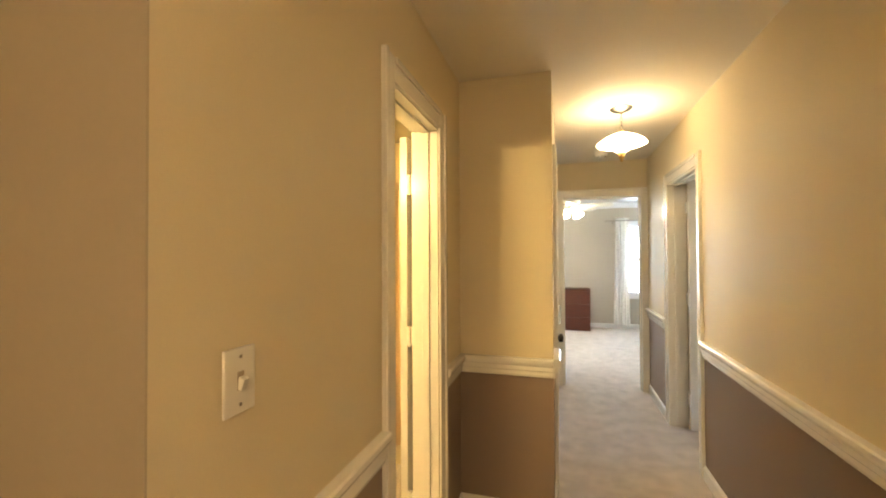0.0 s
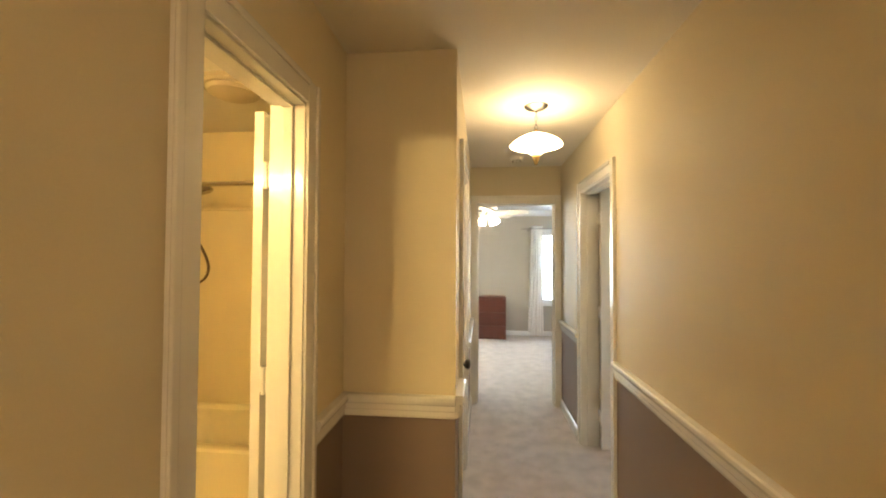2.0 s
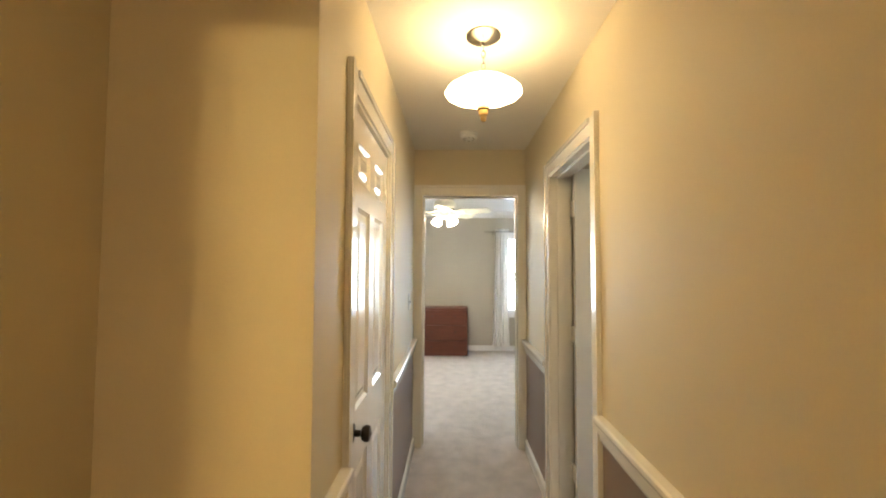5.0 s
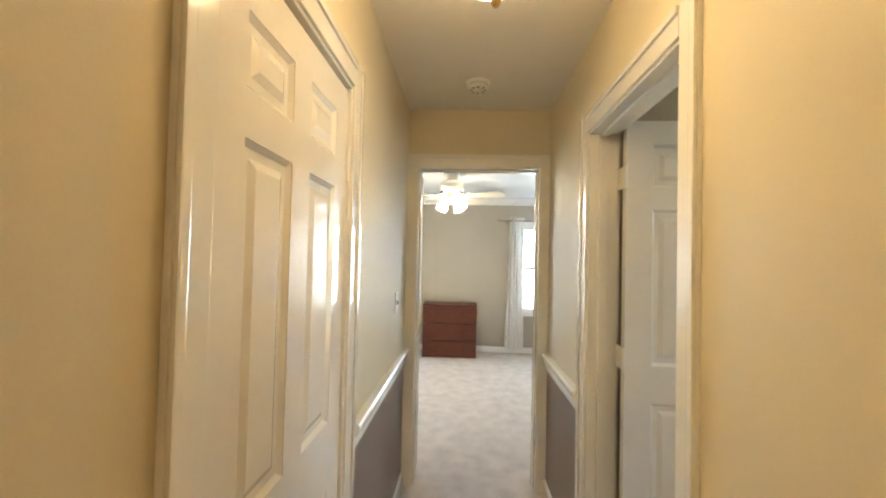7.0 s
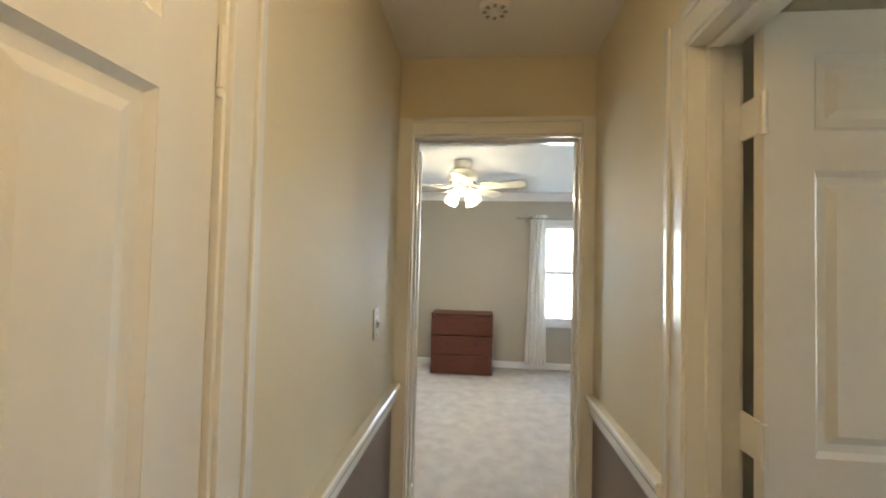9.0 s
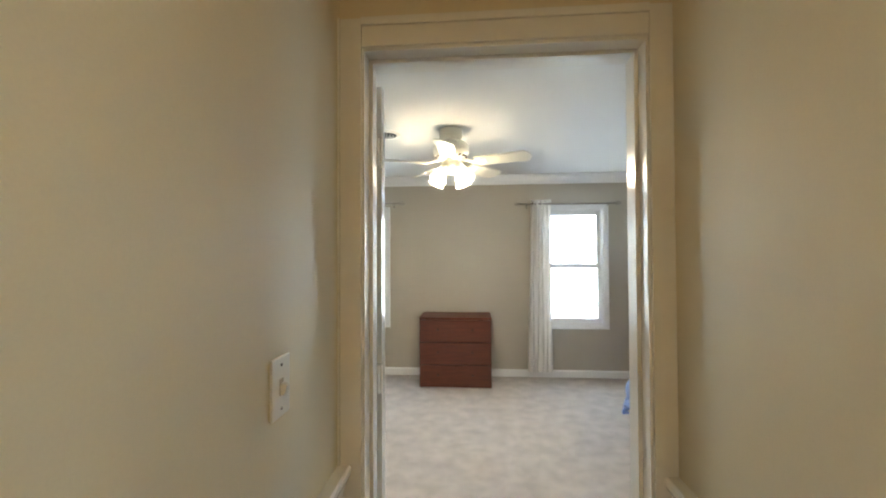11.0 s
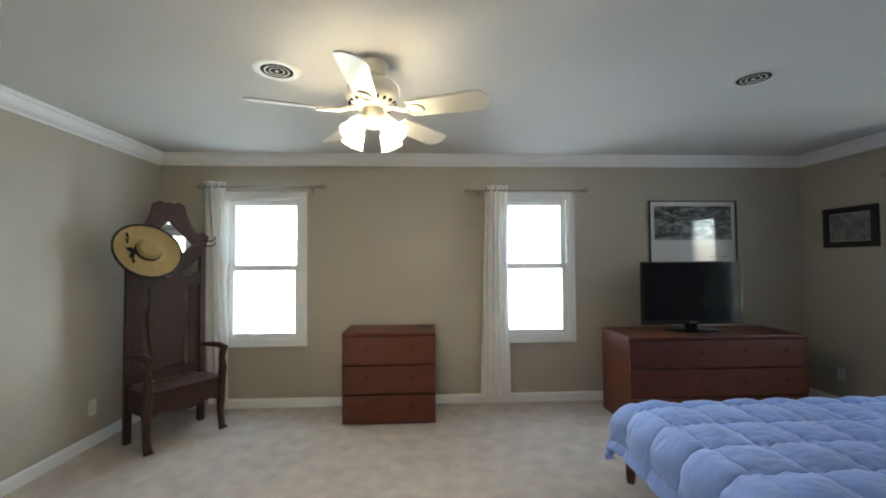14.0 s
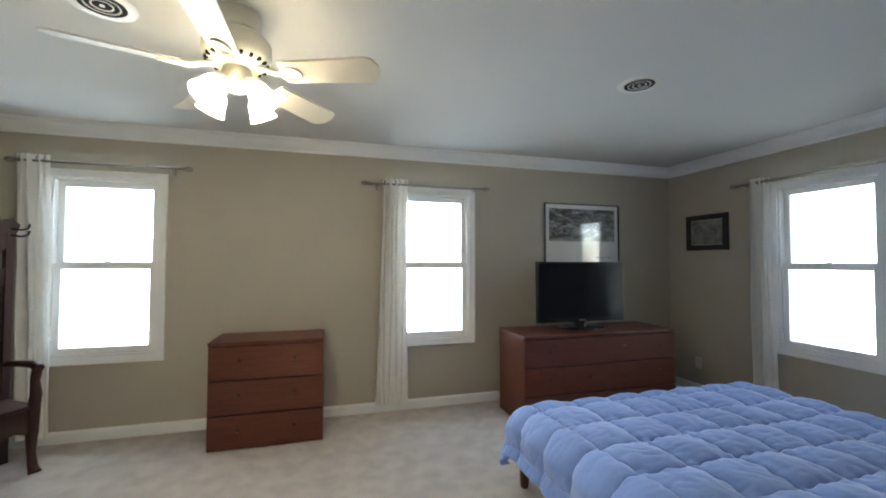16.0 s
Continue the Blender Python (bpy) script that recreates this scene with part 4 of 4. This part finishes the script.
        part("glass_bell", lathe(B(), [(0.024, -0.018), (0.040, -0.035), (0.050, -0.065), (0.053, -0.09), (0.064, -0.118), (0.068, -0.126), (0.062, -0.120), (0.050, -0.090), (0.036, -0.038), (0.022, -0.024)], 32, tip @ Matrix.Scale(0.90, 4), wave=0.02, lobes=10), FAN_GLASS, arm, "glowing fluted glass bell", smooth=True)
        part("bulb", lathe(B(), [(0.0, -0.020), (0.014, -0.022), (0.018, -0.045), (0.030, -0.070), (0.030, -0.088), (0.018, -0.102), (0.0, -0.106)], 20, tip @ Matrix.Scale(0.90, 4)), FAN_BULB, arm, "lit lamp bulb", smooth=True)
    return t


ceiling_fan(pose(0.908, 8.323, TOP))


def ceiling_vent(m):
    t = thing("ceiling_vent", "round white ceiling vent with dark ring slots", "vent", m, "round ceiling vents")
    part("frame", lathe(B(), [(0.098, 0.0), (0.142, 0.0), (0.141, -0.003), (0.118, -0.006), (0.102, -0.006), (0.098, -0.005)], 40, ring_shape=True), PLASTIC, t, smooth=True)
    # no real hole here: a black disc paints in the duct's darkness
    part("backing", lathe(B(), [(0.0, -0.0045), (0.099, -0.0045), (0.099, -0.001), (0.0, -0.001)], 40), RIBBON_AND_DUCT_DARK, t, "flat black disc painted as the dark of the duct", smooth=True)
    for r in (0.068, 0.040):
        part("ring_slat", lathe(B(), [(r, -0.004), (r + 0.007, -0.006), (r + 0.006, -0.008), (r - 0.001, -0.006)], 36, ring_shape=True), PLASTIC, t, smooth=True)
    part("centre", lathe(B(), [(0.0, -0.008), (0.012, -0.008), (0.010, -0.004), (0.0, -0.004)], 20), PLASTIC, t, smooth=True)
    return t


v = ceiling_vent(pose(0.385, 8.398, TOP) @ Matrix.Scale(0.86, 4))
copy_thing(v, pose(3.06, 8.407, TOP))


# ---- bed ----
def bed():
    x0, x1, y0, y1 = 2.36, 4.22, 6.56, 8.72
    t = thing("bed", "low wooden platform bed with tapered legs", "bed", pose(0, 0, 0))
    for x, y in ((x0 + 0.08, y1 - 0.03), (x1 - 0.08, y1 - 0.03), (x0 + 0.08, y0 + 0.1), (x1 - 0.08, y0 + 0.1)):
        part("leg", lathe(B(), [(0.0, 0.0), (0.022, 0.0), (0.026, 0.02), (0.034, 0.24), (0.0, 0.24)], 16, pose(x, y, 0)), WOOD, t, smooth=True)
    part("side_rail", box(B(), x0, x0 + 0.03, y0, y1, 0.20, 0.30, 0.004), WOOD, t)
    part("side_rail", box(B(), x1 - 0.03, x1, y0, y1, 0.20, 0.30, 0.004), WOOD, t)
    part("foot_rail", box(B(), x0 + 0.03, x1 - 0.03, y1 - 0.03, y1, 0.20, 0.30, 0.004), WOOD, t)
    part("headboard", box(B(), x0, x1, y0 - 0.04, y0, 0.0, 0.95, 0.008), WOOD, t)
    part("mattress", box(B(), x0 + 0.04, x1 - 0.04, y0 + 0.01, y1 - 0.04, 0.27, 0.45, 0.05, seg=4), SHEET, t)
    # comforter, quilted in pockets, draping over three sides
    c = thing("comforter", "puffy light-blue quilted comforter draped over the bed", "comforter", pose(0, 0, 0))
    bm = B()
    ztop, r = 0.475, 0.11
    hx = (x1 - x0) / 2 - 0.02
    cx = (x0 + x1) / 2
    drop_side, drop_foot = 0.265, 0.27
    def bend(d, flat, extra):
        """Arc length past the flat part to (outward distance, drop)."""
        if d <= 0:
            return flat + d, 0.0
        if d < r * math.pi / 2:
            a = d / r
            return flat + r * math.sin(a), r * (1 - math.cos(a))
        e = d - r * math.pi / 2
        return flat + r + 0.16 * e, r + e * 0.98
    nu, nv = 300, 280
    U = hx - r + r * math.pi / 2 + drop_side - r
    V0, V1 = 0.25, (y1 - y0 - 0.02 - r) + r * math.pi / 2 + drop_foot - r
    P = 0.25
    grid = []
    for j in range(nv + 1):
        vv = V0 + (V1 - V0) * j / nv
        row = []
        for i in range(nu + 1):
            uu = -U + 2 * U * i / nu
            sx = 1 if uu >= 0 else -1
            ox, dx = bend(abs(uu) - (hx - r), hx - r, 0)
            oy, dy = bend(vv - (y1 - y0 - 0.02 - r), y1 - y0 - 0.02 - r, 0)
            ds = max(dx, dy) + 0.38 * min(dx, dy)
            wob = 0.018 * noise.noise(Vector((uu * 2.2, vv * 2.2, 0.3)))
            qa, qb = (uu + 0.25 * vv * 0.12 + wob) / P, (vv + wob) / P
            fa, fb = abs(math.sin(math.pi * qa)), abs(math.sin(math.pi * qb))
            puff = 0.042 * (fa * fb) ** 0.42
            crease = noise.noise(Vector((uu * 9, vv * 9, 2.0))) * 0.008 + abs(noise.noise(Vector((uu * 15, vv * 26, 5.0)))) * -0.009
            seam = math.exp(-(min(fa, fb) / 0.30) ** 2)
            crease += 0.005 * seam * math.sin(75 * (uu if fb < fa else vv) + 3 * math.sin(9 * uu + 7 * vv))
            puff += crease + 0.014 * noise.noise(Vector((uu * 1.3, vv * 1.3, 8.0)))
            hang = min(1.0, ds / 0.12)
            z = ztop - ds + puff * (1 - 0.85 * hang)
            x = cx + sx * (ox + puff * min(1, dx / 0.1) * 0.9)
            y = y0 + oy + puff * min(1, dy / 0.1) * 0.9
            row.append(bm.verts.new((x, y, z)))
        grid.append(row)
    for a, b in zip(grid, grid[1:]):
        for i in range(nu):
            bm.faces.new((a[i], a[i + 1], b[i + 1], b[i]))
    bmesh.ops.recalc_face_normals(bm, faces=bm.faces[:])
    edge = [v.co.copy() for v in [r_[0] for r_ in grid] + grid[-1][1:] + [r_[-1] for r_ in grid[::-1]][1:]]
    part("hem", tube(B(), edge[::3], 0.009, 6), QUILT, c, "stitched blue edge", smooth=True)
    ob = part("quilted_cover", bm, QUILT, c, smooth=True)
    ob.data.set_sharp_from_angle(angle=radians(180))
    ob.modifiers.new("thickness", "SOLIDIFY").thickness = -0.02


bed()


# ---- hall tree ----
def hall_tree(m):
    """An old carved bench with a tall mirrored back; front faces -y, origin on the floor at its middle."""
    t = thing("hall_tree", "dark carved oak hall tree with bench and diamond mirror", "hall tree", m)
    w, d = 0.272, 0.17
    for s in (-1, 1):
        part("rear_post", box(B(), s * w - 0.024, s * w + 0.024, d - 0.045, d, 0, 1.56, 0.006), OAK, t)
        # cabriole front leg running up into the arm post
        pts = [(s * w, -d - 0.035, 0.0), (s * w, -d - 0.012, 0.03), (s * w, -d + 0.012, 0.12), (s * w, -d + 0.006, 0.26), (s * w, -d, 0.40), (s * w, -d - 0.022, 0.50), (s * w, -d - 0.006, 0.58), (s * w, -d - 0.028, 0.665)]
        part("front_leg", tube(B(), pts, [0.034, 0.026, 0.024, 0.032, 0.034, 0.030, 0.024, 0.028], 12), OAK, t, smooth=True)
        arm = [(s * w, d - 0.02, 0.66), (s * w, 0.02, 0.675), (s * w, -d + 0.03, 0.685), (s * w, -d - 0.05, 0.665)]
        part("arm", tube(B(), arm, [0.018, 0.020, 0.024, 0.026], 12), OAK, t, smooth=True)
    part("seat", box(B(), -w - 0.01, w + 0.01, -d - 0.02, d - 0.045, 0.405, 0.43, 0.008), OAK, t, "worn lift-up bench seat")
    front = [(-w + 0.02, 0.40), (-w + 0.02, 0.24), (-0.18, 0.27), (-0.09, 0.245), (0.0, 0.232), (0.09, 0.245), (0.18, 0.27), (w - 0.02, 0.24), (w - 0.02, 0.40)]
    part("apron", plate(B(), front, -d - 0.005, -d + 0.016, 0.003), OAK, t)
    for s in (-1, 1):
        part("side_apron", box(B(), s * (w - 0.005) - 0.01, s * (w - 0.005) + 0.01, -d + 0.016, d - 0.045, 0.25, 0.40, 0.003), OAK, t)
    part("lower_rail", box(B(), -w + 0.024, w - 0.024, d - 0.04, d - 0.012, 0.44, 0.52, 0.004), OAK, t)
    splat = [(-0.13, 0.52), (-0.12, 0.66), (-0.14, 0.80), (-0.15, 0.95), (-0.125, 1.08), (-0.14, 1.20), (0.14, 1.20), (0.125, 1.08), (0.15, 0.95), (0.14, 0.80), (0.12, 0.66), (0.13, 0.52)]
    part("back_splat", plate(B(), splat, d - 0.032, d - 0.018, 0.003), OAK, t)
    for s in (-1, 1):
        part("side_slat", box(B(), s * 0.205 - 0.036, s * 0.205 + 0.036, d - 0.032, d - 0.018, 0.52, 1.20, 0.003), OAK, t)
    rail = [(-w + 0.024, 1.19), (w - 0.024, 1.19), (w - 0.024, 1.31), (0.16, 1.26), (0.07, 1.28), (0.0, 1.25), (-0.07, 1.28), (-0.16, 1.26), (-w + 0.024, 1.31)]
    part("mirror_rail", plate(B(), rail, d - 0.042, d - 0.014, 0.004), OAK, t)
    crest = [(-w - 0.03, 1.54), (-w - 0.05, 1.60), (-w - 0.01, 1.645), (-0.22, 1.63), (-0.165, 1.71), (-0.13, 1.80), (-0.12, 1.86), (-0.07, 1.885), (-0.03, 1.868), (0.0, 1.880), (0.03, 1.868), (0.07, 1.885), (0.12, 1.86), (0.13, 1.80), (0.165, 1.71), (0.22, 1.63),
             (w + 0.01, 1.645), (w + 0.05, 1.60), (w + 0.03, 1.54), (0.19, 1.535), (0.0, 1.725), (-0.19, 1.535)]
    part("crest", plate(B(), crest, d - 0.044, d - 0.012, 0.006), OAK, t, "carved scrolled crest")
    low = [(-w - 0.02, 1.545), (-0.19, 1.532), (0.0, 1.345), (0.19, 1.532), (w + 0.02, 1.545), (w - 0.02, 1.44), (0.18, 1.36), (0.06, 1.275), (-0.06, 1.275), (-0.18, 1.36), (-w + 0.02, 1.44)]
    part("lower_carving", plate(B(), low, d - 0.042, d - 0.014, 0.005), OAK, t)
    mir = [(0.0, 1.735), (0.205, 1.535), (0.0, 1.335), (-0.205, 1.535)]
    part("mirror", plate(B(), mir, d - 0.022, d - 0.016), MIRROR, t, "bevelled diamond mirror")
    for s in (-1, 1):
        for dz in (0.0, -0.045):
            pts = [(s * (w + 0.0), d - 0.045, 1.575 + dz), (s * (w + 0.03), d - 0.09, 1.565 + dz), (s * (w + 0.05), d - 0.12, 1.575 + dz), (s * (w + 0.058), d - 0.125, 1.605 + dz)]
            part("coat_hook", tube(B(), pts, [0.007, 0.006, 0.006, 0.008], 8), BRONZE, t, "dark metal coat hook", smooth=True)
    return t


TREE = pose(-0.825, 9.575, 0, 0, 0, 56)
hall_tree(TREE)

# straw hat hanging on the tree's hook
t = thing("straw_hat", "wide-brimmed straw hat with a black ribbon on the hall tree", "hat", TREE @ pose(-0.200, 0.02, 1.468, 62, -8, 4) @ Matrix.Scale(0.94, 4))
brim = []
prof = [(0.0, 0.085), (0.050, 0.084), (0.078, 0.074), (0.088, 0.050), (0.092, 0.010), (0.105, 0.002), (0.16, 0.0), (0.215, 0.006), (0.243, 0.014), (0.243, 0.009), (0.215, 0.001), (0.16, -0.005), (0.105, -0.003), (0.088, 0.004), (0.080, 0.05), (0.05, 0.078), (0.0, 0.079)]
part("crown_and_brim", lathe(B(), prof, 56, wave=0.01, lobes=3), STRAW, t, smooth=True)
part("ribbon", lathe(B(), [(0.0915, 0.034), (0.0945, 0.034), (0.0965, 0.008), (0.0935, 0.008)], 48, ring_shape=True), RIBBON_AND_DUCT_DARK, t, "black ribbon band", smooth=True)
part("brim_binding", tube(B(), [(0.244 * math.cos(a) * (1 + 0.01 * math.cos(3 * a)), 0.244 * math.sin(a) * (1 + 0.01 * math.cos(3 * a)), 0.0115) for a in [2 * math.pi * i / 56 for i in range(56)]], 0.009, 6, True), RIBBON_AND_DUCT_DARK, t, "black edge binding", smooth=True)
bow = B()
for s in (-1, 1):
    tube(bow, [(-0.10, 0.0, 0.02), (-0.125, s * 0.03, 0.028), (-0.15, s * 0.045, 0.02), (-0.13, s * 0.015, 0.016), (-0.10, 0, 0.02)], 0.009, 8)
tube(bow, [(-0.11, 0, 0.016), (-0.13, -0.05, 0.012), (-0.135, -0.09, 0.010)], 0.009, 8)
part("bow", bow, RIBBON_AND_DUCT_DARK, t, "black bow", smooth=True)


# ---- outside ----
bm = B()
box(bm, -400, 400, -400, 400, -3.3, -3.1)
whole("ground", bm, GRASS, "grassy ground round the house", "ground", "structure")


def tree(x, y, h, seed):
    rnd = random.Random(seed)
    t = thing("garden_tree", "spring tree with thin foliage behind the house", "tree", pose(x, y, -3.1), "garden trees")
    trunk = B()
    tube(trunk, [(0, 0, 0), (0.05, 0.02, h * 0.3), (-0.03, 0.06, h * 0.6), (0.05, 0.0, h * 0.95)], [0.16, 0.13, 0.09, 0.02], 8)
    tips = []
    for k in range(12):
        z = h * rnd.uniform(0.3, 0.85)
        a, l = rnd.uniform(0, 6.28), rnd.uniform(0.8, 1.9)
        p1 = (l * 0.5 * math.cos(a), l * 0.5 * math.sin(a), z + 0.3)
        p2 = (l * math.cos(a + 0.2), l * math.sin(a + 0.2), z + rnd.uniform(0.5, 1.1))
        tube(trunk, [(0, 0, z), p1, p2], [0.05, 0.03, 0.01], 6)
        tips += [p1, p2, p2]
    part("trunk", trunk, BARK, t, smooth=True)
    verts, faces = [], []
    for p in tips:
        for k in range(45):
            c = Vector(p) + Vector((rnd.gauss(0, 0.32), rnd.gauss(0, 0.32), rnd.gauss(0, 0.28)))
            r = Euler((rnd.uniform(0, 6), rnd.uniform(0, 6), rnd.uniform(0, 6))).to_matrix()
            n = len(verts)
            verts += [c + r @ Vector(q) for q in ((-0.06, 0, 0), (0, -0.035, 0.01), (0.06, 0, 0), (0, 0.035, 0.01))]
            faces.append((n, n + 1, n + 2, n + 3))
    me = bpy.data.meshes.new("crown")
    me.from_pydata(verts, [], faces)
    me.materials.append(LEAF)
    ob = new("crown", me)
    ob.parent = t


for k, (x, y, h) in enumerate(((-4.5, 24, 5.2), (-1.2, 27, 5.6), (1.8, 25, 4.9), (5.5, 28, 5.5), (22, 11, 5.0), (24, 14.5, 5.4), (26, 9, 5.2))):
    tree(x, y, h, 20 + k)
